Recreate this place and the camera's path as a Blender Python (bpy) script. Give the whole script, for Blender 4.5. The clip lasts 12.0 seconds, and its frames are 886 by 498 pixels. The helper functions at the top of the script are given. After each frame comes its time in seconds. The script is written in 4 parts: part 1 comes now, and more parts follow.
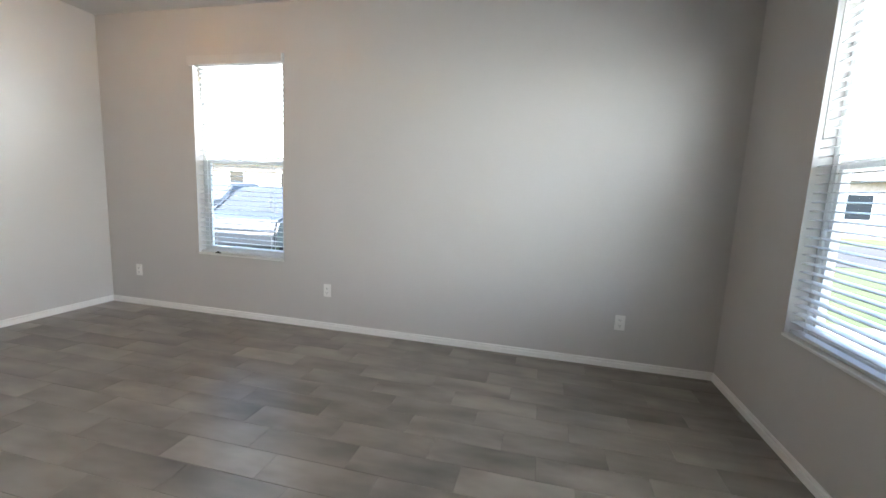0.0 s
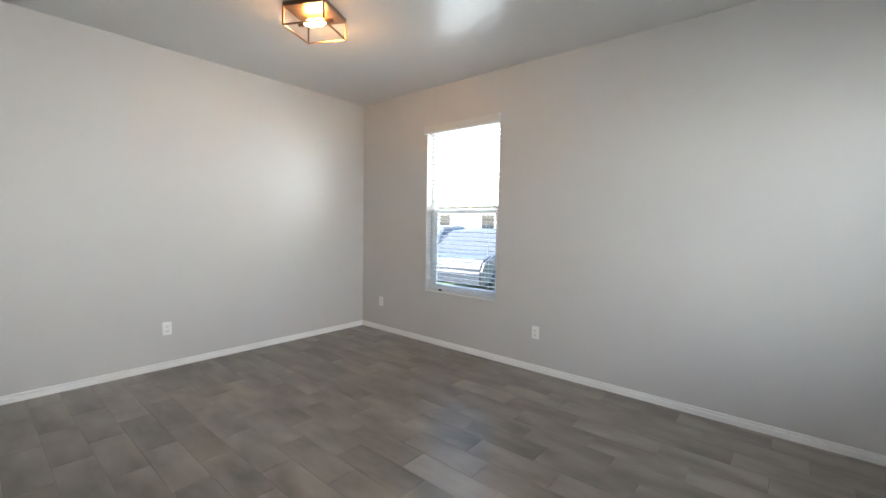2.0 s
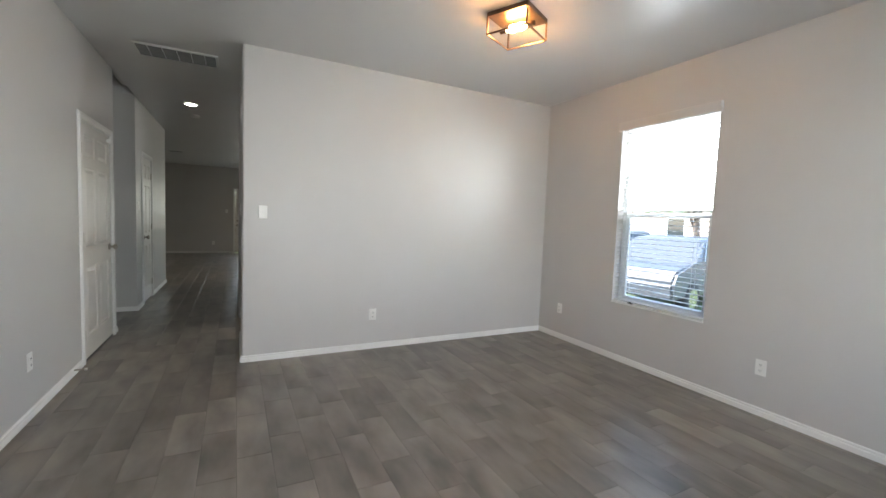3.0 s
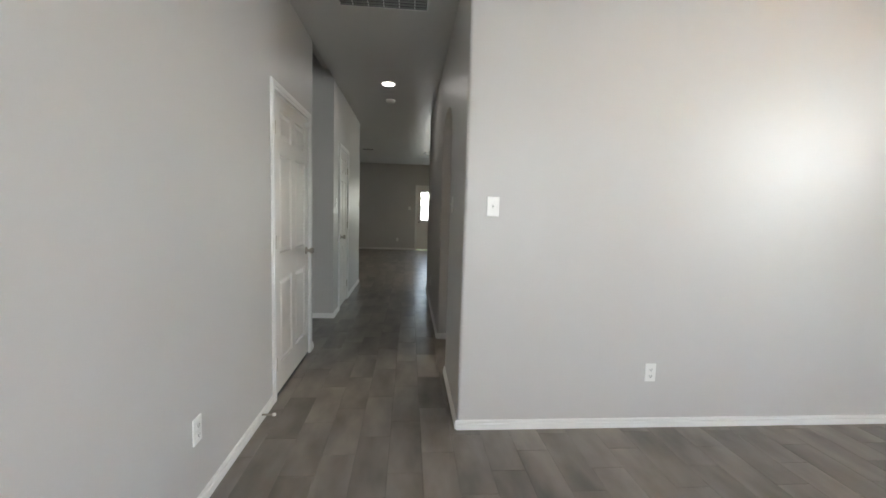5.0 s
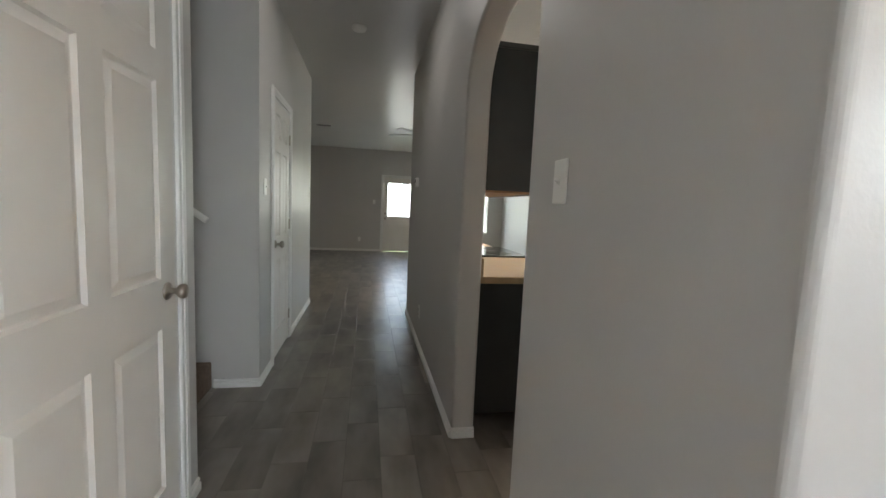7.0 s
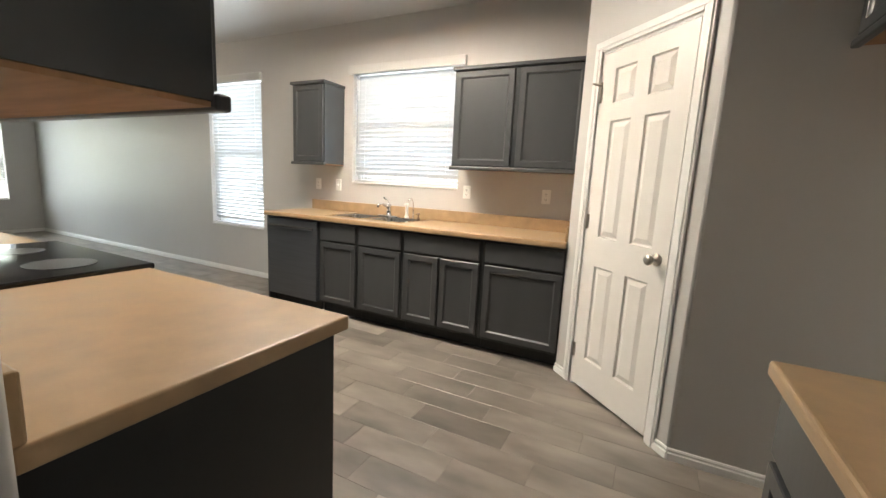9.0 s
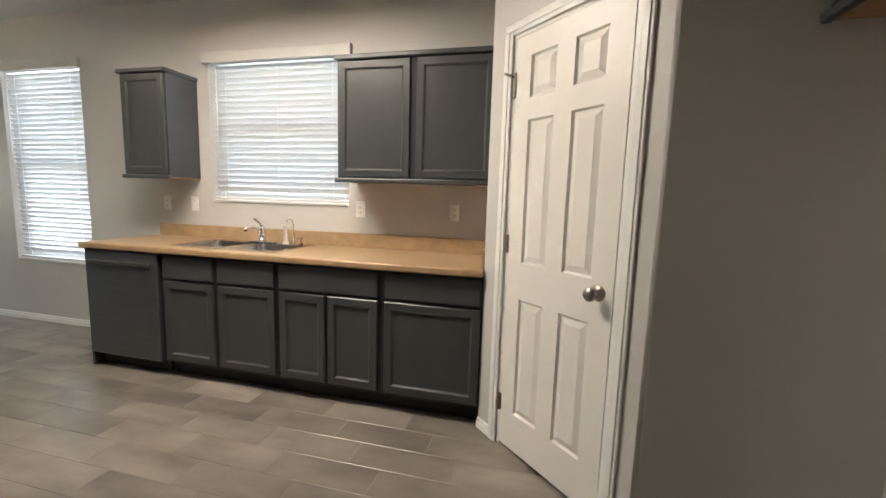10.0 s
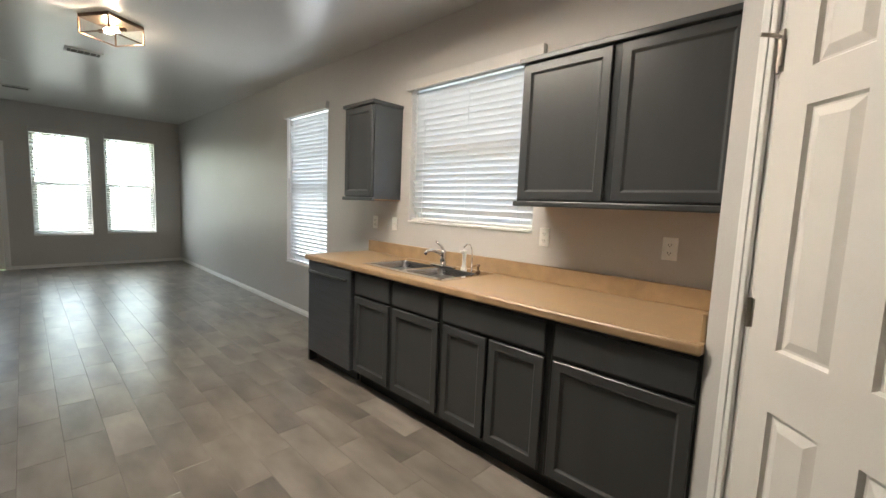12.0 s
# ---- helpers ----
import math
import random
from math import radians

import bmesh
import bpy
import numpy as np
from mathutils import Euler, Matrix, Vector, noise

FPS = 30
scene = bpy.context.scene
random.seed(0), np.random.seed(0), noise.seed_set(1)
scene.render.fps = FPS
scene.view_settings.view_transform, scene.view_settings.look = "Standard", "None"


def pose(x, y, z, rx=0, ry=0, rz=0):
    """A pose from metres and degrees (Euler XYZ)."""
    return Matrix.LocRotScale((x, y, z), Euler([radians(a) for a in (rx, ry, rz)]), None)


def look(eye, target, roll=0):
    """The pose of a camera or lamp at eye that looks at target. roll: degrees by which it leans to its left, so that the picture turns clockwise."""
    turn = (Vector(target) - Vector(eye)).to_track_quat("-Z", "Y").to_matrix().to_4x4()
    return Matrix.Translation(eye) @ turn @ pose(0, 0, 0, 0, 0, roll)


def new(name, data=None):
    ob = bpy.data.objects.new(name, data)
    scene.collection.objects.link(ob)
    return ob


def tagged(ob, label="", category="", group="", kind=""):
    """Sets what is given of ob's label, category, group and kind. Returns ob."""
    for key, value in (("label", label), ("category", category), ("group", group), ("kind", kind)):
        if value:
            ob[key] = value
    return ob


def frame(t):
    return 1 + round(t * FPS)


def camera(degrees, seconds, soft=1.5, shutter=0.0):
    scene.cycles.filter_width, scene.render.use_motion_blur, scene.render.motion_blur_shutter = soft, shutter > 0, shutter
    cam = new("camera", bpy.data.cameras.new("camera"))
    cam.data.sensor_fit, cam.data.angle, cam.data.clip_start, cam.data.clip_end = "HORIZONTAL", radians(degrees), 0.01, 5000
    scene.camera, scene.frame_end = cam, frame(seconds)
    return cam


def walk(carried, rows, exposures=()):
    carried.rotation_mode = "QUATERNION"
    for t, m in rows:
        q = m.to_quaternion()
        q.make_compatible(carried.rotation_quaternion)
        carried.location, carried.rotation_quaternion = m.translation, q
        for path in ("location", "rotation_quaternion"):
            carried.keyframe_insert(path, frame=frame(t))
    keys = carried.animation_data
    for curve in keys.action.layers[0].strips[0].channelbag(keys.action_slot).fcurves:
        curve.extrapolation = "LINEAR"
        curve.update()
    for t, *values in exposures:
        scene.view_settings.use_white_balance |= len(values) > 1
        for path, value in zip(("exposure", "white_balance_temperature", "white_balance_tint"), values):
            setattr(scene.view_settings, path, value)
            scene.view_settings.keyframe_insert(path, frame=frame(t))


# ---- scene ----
cam = camera(94.4, 12.0)
PATH = [
    (0, (0.158, -4.276, 1.279), (2.084, -3.814, 0.999), 2.6),
    (0.5, (0.163, -4.244, 1.287), (2.055, -3.622, 1.108), 1.6),
    (1, (0.11, -4.225, 1.304), (1.939, -3.422, 1.19), 0.9),
    (1.5, (0.078, -4.196, 1.313), (1.786, -3.159, 1.22), 0.6),
    (2, (0.041, -4.172, 1.328), (1.566, -2.884, 1.203), 1.0),
    (2.5, (-0.01, -4.128, 1.323), (1.262, -2.59, 1.184), 1.4),
    (3, (-0.051, -4.016, 1.344), (0.852, -2.237, 1.204), 2.2),
    (3.5, (-0.136, -3.731, 1.36), (0.391, -1.807, 1.215), 3.5),
    (5.5, (-0.394, -1.867, 1.316), (-0.235, 0.117, 1.123), 1.6),
    (6, (-0.482, -1.375, 1.315), (-0.274, 0.603, 1.106), 1.7),
    (6.5, (-0.501, -0.873, 1.308), (-0.265, 1.102, 1.104), 2.1),
    (8.5, (-0.271, 0.872, 1.235), (1.135, 2.269, 0.965), 3.0),
    (9, (-0.044, 1.13, 1.279), (1.721, 2.014, 0.955), 2.9),
    (9.5, (0.252, 1.296, 1.285), (2.174, 1.752, 0.971), 2.0),
    (10, (0.572, 1.294, 1.3), (2.498, 1.775, 1.052), 1.7),
    (10.5, (0.861, 1.283, 1.346), (2.689, 2.07, 1.152), 2.8),
    (11, (1.021, 1.306, 1.363), (2.796, 2.209, 1.171), 1.5),
    (11.5, (1.089, 1.3, 1.37), (2.701, 2.468, 1.181), 2.6),
    (12, (1.107, 1.296, 1.364), (2.53, 2.685, 1.155), 2.4),
]
walk(cam, [(t, look(eye, target, roll)) for t, eye, target, roll in PATH],
     exposures=[(0, 3.3), (1.5, 3.2), (3.5, 3.25), (5.5, 3.6), (6.7, 3.75), (8.5, 4.05), (9.5, 3.65), (12, 3.3)])

# world and light
world = bpy.data.worlds.new("sky")
scene.world = world
world.use_nodes = True
wn = world.node_tree
sky = wn.nodes.new("ShaderNodeTexSky")
sky.sky_type, sky.sun_disc = "NISHITA", False
sky.sun_elevation, sky.sun_rotation = radians(52), radians(-80)
wn.links.new(sky.outputs[0], wn.nodes["Background"].inputs[0])
wn.nodes["Background"].inputs[1].default_value = 0.15
sun_data = bpy.data.lights.new("sun", "SUN")
sun_data.energy, sun_data.angle, sun_data.color = 2.2, radians(0.5), (1, 0.95, 0.88)
sun = new("sun", sun_data)
sun.matrix_world = look((-30, 5, 40), (0, 0, 0))


def daylight(x, y, z, sx, sz, turn, watts, tint=(0.93, 0.98, 1.0)):
    """Sky light in the outer plane of a window, facing indoors."""
    d = bpy.data.lights.new("window_daylight", "AREA")
    d.shape, d.size, d.size_y, d.energy, d.color = "RECTANGLE", sx, sz, watts, tint
    o = new("window_daylight", d)
    o.matrix_world = pose(x, y, z, 90, 0, turn)


daylight(3.392 + 0.157, -1.557, 1.90, 0.82, 0.78, 90, 2.7)
daylight(2.19, -5.565 - 0.157, 1.90, 0.80, 0.78, 0, 1.9)
# fill light through the unseen south window added to brighten the front room
daylight(1.19, -5.565 - 0.157, 1.48, 0.80, 1.66, 0, 6.4)
daylight(3.392 + 0.157, 5.77, 1.47, 0.84, 1.66, 90, 3.0)
daylight(3.392 + 0.157, 3.342, 1.77, 1.10, 1.0, 90, 0.7)
daylight(1.60, 11.18 + 0.157, 1.46, 0.66, 1.66, 180, 1.8, (0.92, 1.0, 0.82))
daylight(2.575, 11.18 + 0.157, 1.48, 0.65, 1.66, 180, 1.8, (0.92, 1.0, 0.82))
daylight(0.395, 11.18 + 0.14, 1.44, 0.66, 0.92, 180, 0.45)


# materials
def mat(name, col, rough=0.5, metal=0.0, var=0.08, scale=3.0, detail=6, grain=0.0, gscale=300.0, spec=0.5, stretch=(1, 1, 1), islands=0.0, obj=0.0, rvar=0.0, pieces=False, span=0.25):
    """Principled material: large soft variation, fine grain relief, and variation from piece to piece."""
    m = bpy.data.materials.new(name)
    m.use_nodes = True
    n, l = m.node_tree.nodes, m.node_tree.links
    b = n["Principled BSDF"]
    b.inputs["Metallic"].default_value = metal
    b.inputs["Roughness"].default_value = rough
    b.inputs["Specular IOR Level"].default_value = spec
    geo = n.new("ShaderNodeNewGeometry")
    mp = n.new("ShaderNodeMapping")
    mp.inputs["Scale"].default_value = stretch
    l.new(geo.outputs["Position"], mp.inputs["Vector"])
    if pieces:
        add = n.new("ShaderNodeMath")
        l.new(geo.outputs["Random Per Island"], add.inputs[0])
        l.new(n.new("ShaderNodeObjectInfo").outputs["Random"], add.inputs[1])
        sh = n.new("ShaderNodeVectorMath")
        sh.operation = "SCALE"
        sh.inputs[0].default_value = (61, 37, 23)
        l.new(add.outputs[0], sh.inputs["Scale"])
        l.new(sh.outputs[0], mp.inputs["Location"])
    t = n.new("ShaderNodeTexNoise")
    t.inputs["Scale"].default_value, t.inputs["Detail"].default_value = scale, detail
    l.new(mp.outputs[0], t.inputs["Vector"])
    ramp = n.new("ShaderNodeMapRange")
    ramp.inputs[1].default_value, ramp.inputs[2].default_value = 0.5 - span, 0.5 + span
    ramp.inputs[3].default_value, ramp.inputs[4].default_value = 1 - var, 1 + var
    l.new(t.outputs[0], ramp.inputs[0])
    val = ramp.outputs[0]
    for amount, src in ((islands, geo.outputs["Random Per Island"]), (obj, n.new("ShaderNodeObjectInfo").outputs["Random"])):
        if amount:
            r = n.new("ShaderNodeMapRange")
            r.inputs[3].default_value, r.inputs[4].default_value = 1 - amount, 1 + amount
            l.new(src, r.inputs[0])
            mul = n.new("ShaderNodeMath")
            mul.operation = "MULTIPLY"
            l.new(val, mul.inputs[0])
            l.new(r.outputs[0], mul.inputs[1])
            val = mul.outputs[0]
    vm = n.new("ShaderNodeVectorMath")
    vm.operation = "SCALE"
    vm.inputs[0].default_value = col
    l.new(val, vm.inputs["Scale"])
    l.new(vm.outputs[0], b.inputs["Base Color"])
    if rvar:
        rr = n.new("ShaderNodeMapRange")
        rr.inputs[1].default_value, rr.inputs[2].default_value = 0.3, 0.7
        rr.inputs[3].default_value, rr.inputs[4].default_value = rough - rvar, rough + rvar
        l.new(t.outputs[0], rr.inputs[0])
        l.new(rr.outputs[0], b.inputs["Roughness"])
    if grain:
        g = n.new("ShaderNodeTexNoise")
        g.inputs["Scale"].default_value, g.inputs["Detail"].default_value = gscale, 3
        l.new(mp.outputs[0], g.inputs["Vector"])
        bump = n.new("ShaderNodeBump")
        bump.inputs["Strength"].default_value, bump.inputs["Distance"].default_value = grain, 0.002
        l.new(g.outputs[0], bump.inputs["Height"])
        l.new(bump.outputs[0], b.inputs["Normal"])
    return m


def glow(name, col, strength):
    m = bpy.data.materials.new(name)
    m.use_nodes = True
    b = m.node_tree.nodes["Principled BSDF"]
    b.inputs["Base Color"].default_value = (*col, 1)
    b.inputs["Emission Color"].default_value = (*col, 1)
    b.inputs["Emission Strength"].default_value = strength
    return m


def glass(name, tint=(1, 1, 1), rough=0.0):
    m = bpy.data.materials.new(name)
    m.use_nodes = True
    b = m.node_tree.nodes["Principled BSDF"]
    b.inputs["Base Color"].default_value = (*tint, 1)
    b.inputs["Roughness"].default_value = rough
    b.inputs["Transmission Weight"].default_value = 1
    b.inputs["IOR"].default_value = 1.02 if rough == 0 else 1.3
    return m


WALL = mat("wall_paint", (0.555, 0.537, 0.518), 0.42, var=0.02, scale=1.5, grain=0.25, gscale=90)
CEIL = mat("ceiling_paint", (0.61, 0.60, 0.585), 0.28, var=0.02, scale=1.5, grain=0.2, gscale=70)
TRIM = mat("white_trim_paint", (0.80, 0.79, 0.77), 0.35, var=0.03, scale=4)
DOOR = mat("white_door_paint", (0.78, 0.75, 0.71), 0.38, var=0.03, scale=5, grain=0.08, gscale=150)
PLANK = mat("wood_look_tile", (0.188, 0.165, 0.143), 0.30, var=0.55, scale=4.5, detail=3, grain=0.10, gscale=60, spec=0.75, stretch=(1.2, 0.45, 1), islands=0.14, obj=0.14, pieces=True, span=0.28)
GROUT = mat("grout", (0.10, 0.087, 0.075), 0.85, var=0.2, scale=8)
CAB = mat("charcoal_cabinet_paint", (0.056, 0.059, 0.062), 0.30, var=0.10, scale=6, grain=0.10, gscale=60, stretch=(1, 1, 0.2))
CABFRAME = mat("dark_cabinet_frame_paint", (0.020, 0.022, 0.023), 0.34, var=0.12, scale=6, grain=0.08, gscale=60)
CABSIDE = mat("glossy_charcoal_paint", (0.050, 0.055, 0.060), 0.17, var=0.08, scale=6, grain=0.05, gscale=60, spec=0.6)
CABDARK = mat("toe_kick_black", (0.012, 0.012, 0.012), 0.6, var=0.2)
LAMINATE = mat("tan_laminate", (0.40, 0.275, 0.155), 0.34, var=0.16, scale=11, grain=0.06, gscale=200, rvar=0.05)
RAWWOOD = mat("unfinished_wood", (0.36, 0.20, 0.10), 0.6, var=0.2, scale=6, grain=0.2, gscale=80, stretch=(6, 1, 1))
STEEL = mat("stainless_steel", (0.42, 0.42, 0.43), 0.27, 1.0, var=0.06, scale=3, stretch=(1, 1, 30), grain=0.05)
DARKSTEEL = mat("slate_steel", (0.17, 0.18, 0.20), 0.36, 0.85, var=0.08, scale=3, stretch=(1, 1, 20))
CHROME = mat("chrome", (0.75, 0.75, 0.76), 0.12, 1.0, var=0.03)
NICKEL = mat("satin_nickel", (0.46, 0.42, 0.37), 0.28, 1.0, var=0.05)
BRONZE = mat("dark_bronze", (0.20, 0.13, 0.085), 0.38, 0.8, var=0.15, scale=20)
SLAT = mat("white_blind_slat", (0.74, 0.75, 0.75), 0.40, var=0.03, scale=6)
sn, sl = SLAT.node_tree.nodes, SLAT.node_tree.links
thin = sn.new("ShaderNodeBsdfTranslucent")
thin.inputs["Color"].default_value = (0.80, 0.82, 0.82, 1)
blend = sn.new("ShaderNodeMixShader")
blend.inputs[0].default_value = 0.07
sl.new(sn["Principled BSDF"].outputs[0], blend.inputs[1])
sl.new(thin.outputs[0], blend.inputs[2])
sl.new(blend.outputs[0], sn["Material Output"].inputs["Surface"])
VALANCE = mat("off_white_valance", (0.60, 0.585, 0.565), 0.45, var=0.03, scale=6)
VINYL = mat("white_vinyl", (0.80, 0.82, 0.81), 0.35, var=0.02)
PLASTIC = mat("white_plastic", (0.82, 0.81, 0.78), 0.3, var=0.02)
HOLE = mat("dark_slot", (0.02, 0.02, 0.02), 0.6)
BLACKGLASS = mat("black_glass", (0.01, 0.01, 0.012), 0.06, var=0.1)
BLACK = mat("black_enamel", (0.012, 0.012, 0.013), 0.3, var=0.1)
RING = mat("burner_ring", (0.08, 0.08, 0.085), 0.2)
CARPET = mat("brown_stair_carpet", (0.17, 0.12, 0.085), 0.95, var=0.25, scale=30, grain=0.6, gscale=250)
VENT = mat("white_vent_metal", (0.62, 0.62, 0.60), 0.45, var=0.04)
# vent slats darker than their frame: shade between the louvres put into the colour
LOUVRE = mat("shaded_grey_louvre_metal", (0.16, 0.16, 0.155), 0.5, var=0.15, scale=12)
GLASS = glass("window_glass")
LAMPGLASS = glass("lamp_glass", (0.98, 0.97, 0.95))
BULB_WARM = glow("warm_bulb", (1.0, 0.50, 0.16), 22)
BULB_SOFT = glow("soft_bulb", (1.0, 0.80, 0.58), 14)
CAN_GLOW = glow("can_lens", (1.0, 0.96, 0.92), 6)
TUBE_GLOW = glow("diffuser", (1.0, 0.90, 0.76), 7.8)
GRASS = mat("lawn", (0.075, 0.11, 0.035), 0.9, var=0.35, scale=1.2, grain=0.6, gscale=40)
CONCRETE = mat("concrete", (0.46, 0.44, 0.41), 0.85, var=0.12, scale=0.8, grain=0.3, gscale=40)
ASPHALT = mat("asphalt", (0.06, 0.06, 0.06), 0.9, var=0.2, scale=0.7, grain=0.4, gscale=60)
CARBLUE = mat("blue_car_paint", (0.06, 0.07, 0.08), 0.4, 0.0, var=0.04)
CARGREY = mat("grey_car_paint", (0.12, 0.13, 0.14), 0.4, 0.0, var=0.04)
RUBBER = mat("tyre_rubber", (0.02, 0.02, 0.02), 0.8)
CARGLASS = mat("car_glass", (0.02, 0.025, 0.03), 0.05)
BARK = mat("bark", (0.10, 0.075, 0.055), 0.9, var=0.3, scale=12, grain=0.6, gscale=50)
LEAF = mat("leaves", (0.07, 0.12, 0.035), 0.6, var=0.3, scale=3, islands=0.35)
BRICKWALL = mat("brick_wall", (0.36, 0.29, 0.24), 0.85, var=0.25, scale=5, grain=0.4, gscale=30)
ROOFING = mat("roof_shingle", (0.13, 0.12, 0.11), 0.9, var=0.25, scale=4, stretch=(1, 1, 6))
FENCEWOOD = mat("cedar_fence", (0.34, 0.18, 0.085), 0.8, var=0.25, scale=3, grain=0.3, gscale=60, stretch=(8, 8, 0.6), obj=0.2)
EXTERIOR = mat("exterior_siding", (0.5, 0.47, 0.42), 0.8, var=0.08)


# mesh helpers
def box(bm, x0, y0, z0, x1, y1, z1, bevel=0.0, seg=2):
    m = Matrix.Translation(((x0 + x1) / 2, (y0 + y1) / 2, (z0 + z1) / 2)) @ Matrix.Diagonal((x1 - x0, y1 - y0, z1 - z0, 1))
    vs = bmesh.ops.create_cube(bm, size=1, matrix=m)["verts"]
    if bevel:
        es = list({e for v in vs for e in v.link_edges})
        bmesh.ops.bevel(bm, geom=es, offset=bevel, segments=seg, affect="EDGES", profile=0.5)


def cyl(bm, r, h, m=None, r2=None, seg=20, caps=True):
    bmesh.ops.create_cone(bm, cap_ends=caps, segments=seg, radius1=r, radius2=r if r2 is None else r2, depth=h, matrix=m or Matrix())


def lathe(bm, profile, m=None, seg=20):
    """Turns (radius, z) pairs round the z axis."""
    m = m or Matrix()
    rings = [[bm.verts.new(m @ Vector((r * math.cos(2 * math.pi * k / seg), r * math.sin(2 * math.pi * k / seg), z))) for k in range(seg)] for r, z in profile]
    for a, b in zip(rings, rings[1:]):
        for k in range(seg):
            f = bm.faces.new((a[k], a[(k + 1) % seg], b[(k + 1) % seg], b[k]))
            f.smooth = True
    for ring, flip in ((rings[0], True), (rings[-1], False)):
        bm.faces.new(ring[::-1] if flip else ring)


def tube(bm, pts, r, seg=10):
    """A round bar along a line of points."""
    pts = [Vector(p) for p in pts]
    rings = []
    for i, p in enumerate(pts):
        d = (pts[min(i + 1, len(pts) - 1)] - pts[max(i - 1, 0)]).normalized()
        a = d.orthogonal().normalized() if abs(d.y) > 0.9 else d.cross(Vector((0, 1, 0))).normalized()
        b = d.cross(a)
        rings.append([bm.verts.new(p + r * (math.cos(2 * math.pi * k / seg) * a + math.sin(2 * math.pi * k / seg) * b)) for k in range(seg)])
    for a, b in zip(rings, rings[1:]):
        for k in range(seg):
            f = bm.faces.new((a[k], a[(k + 1) % seg], b[(k + 1) % seg], b[k]))
            f.smooth = True
    bm.faces.new(rings[0][::-1])
    bm.faces.new(rings[-1])


def part(name, bm, material, parent=None, label=""):
    bmesh.ops.recalc_face_normals(bm, faces=bm.faces)
    me = bpy.data.meshes.new(name)
    bm.to_mesh(me)
    bm.free()
    me.materials.append(material)
    o = new(name, me)
    if parent:
        o.parent = parent
    if label:
        o["label"] = label
    return o


def bpart(name, b, material, parent=None, bevel=0.0, label="", seg=2):
    bm = bmesh.new()
    box(bm, *b, bevel=bevel, seg=seg)
    return part(name, bm, material, parent, label)


def empty(name, m, label="", category="", group="", kind=""):
    o = new(name)
    o.empty_display_size = 0.1
    o.matrix_world = m
    return tagged(o, label, category, group, kind)


# plan
H = 2.782
XE, YS, YN, XW = 3.392, -5.565, 11.18, -1.203
TW = 0.13
XFAR = -4.6
ARCH0, ARCH1, HALL_END = 0.868, 1.775, 4.49
HW1, HW2, HW_END = 1.493, 2.552, 5.05
WIN_E = (-2.02, -1.095, 0.578, 2.335)
WIN_K = (2.735, 3.950, 1.215, 2.330)
WIN_D = (5.29, 6.25, 0.588, 2.365)
WIN_S = (1.74, 2.64, 0.60, 2.36)
# unseen twin of WIN_S, added so that more light enters the front room
WIN_S_ADDED = (0.74, 1.64, 0.60, 2.36)
WIN_N1, WIN_N2 = (1.21, 1.99, 0.56, 2.36), (2.19, 2.96, 0.58, 2.38)
DOOR_W = (0.41, 1.335, 2.07)
DOOR_C = (2.945, 3.625, 2.07)
DOOR_N = (-0.07, 0.86, 2.06)


def wall(name, axis, at0, at1, s0, s1, holes=(), top=None, material=None):
    """A wall of boxes round its holes (s0, s1, z0, z1). axis: the one along which it is thick."""
    bm = bmesh.new()
    top = top or H
    cuts = sorted({s0, s1, *[h[0] for h in holes], *[h[1] for h in holes]})
    for a, b in zip(cuts, cuts[1:]):
        z = 0.0
        for h in sorted((h for h in holes if h[0] <= a and h[1] >= b), key=lambda h: h[2]):
            if h[2] > z:
                box(bm, *((at0, a, z, at1, b, h[2]) if axis == "x" else (a, at0, z, b, at1, h[2])))
            z = h[3]
        box(bm, *((at0, a, z, at1, b, top) if axis == "x" else (a, at0, z, b, at1, top)))
    o = part(name, bm, material or WALL)
    return tagged(o, kind="structure")


wall("wall_east", "x", XE, XE + 0.16, YS, YN, [WIN_E, WIN_K, WIN_D])
wall("wall_south", "y", YS - 0.16, YS, XW - 0.12, XE + 0.16, [WIN_S, WIN_S_ADDED])
wall("wall_north", "y", YN, YN + 0.16, XFAR - 0.12, XE + 0.16, [WIN_N1, WIN_N2, (DOOR_N[0], DOOR_N[1], 0, DOOR_N[2])])
wall("wall_hall_west_near", "x", XW - 0.12, XW, YS, HW1, [(DOOR_W[0], DOOR_W[1], 0, DOOR_W[2])])
wall("wall_hall_west_far", "x", XW - 0.12, XW, HW2, HW_END, [(DOOR_C[0], DOOR_C[1], 0, DOOR_C[2])])
wall("wall_stair_north", "y", HW2, HW2 + 0.12, XFAR, XW - 0.12, top=5.3)
wall("wall_stair_south", "y", HW1 - 0.12, HW1, XFAR, XW - 0.12, top=5.3)
wall("wall_stair_end", "x", XFAR - 0.12, XFAR, HW1 - 0.12, HW2 + 0.12, top=5.3)
wall("wall_stair_header", "x", XW - 0.12, XW, HW1, HW2, [(HW1, HW2, 0, H + 0.1)], top=5.3)
wall("wall_living_south", "y", HW_END - 0.12, HW_END, XFAR, XW - 0.12)
wall("wall_living_west", "x", XFAR - 0.12, XFAR, HW_END - 0.12, YN)
wall("wall_kitchen_south", "y", TW + 0.003, 0.195, TW, 2.10)
# two unseen walls added behind door_1 to keep outdoor light from its gaps
wall("wall_light_block_back", "x", -1.95, -1.85, 0.20, HW1 - 0.12)
wall("wall_light_block_side", "y", 0.20, 0.30, -1.85, XW - 0.12)
wall("wall_closet_back", "x", -2.1, -2.0, HW2 + 0.12, HW_END - 0.12)

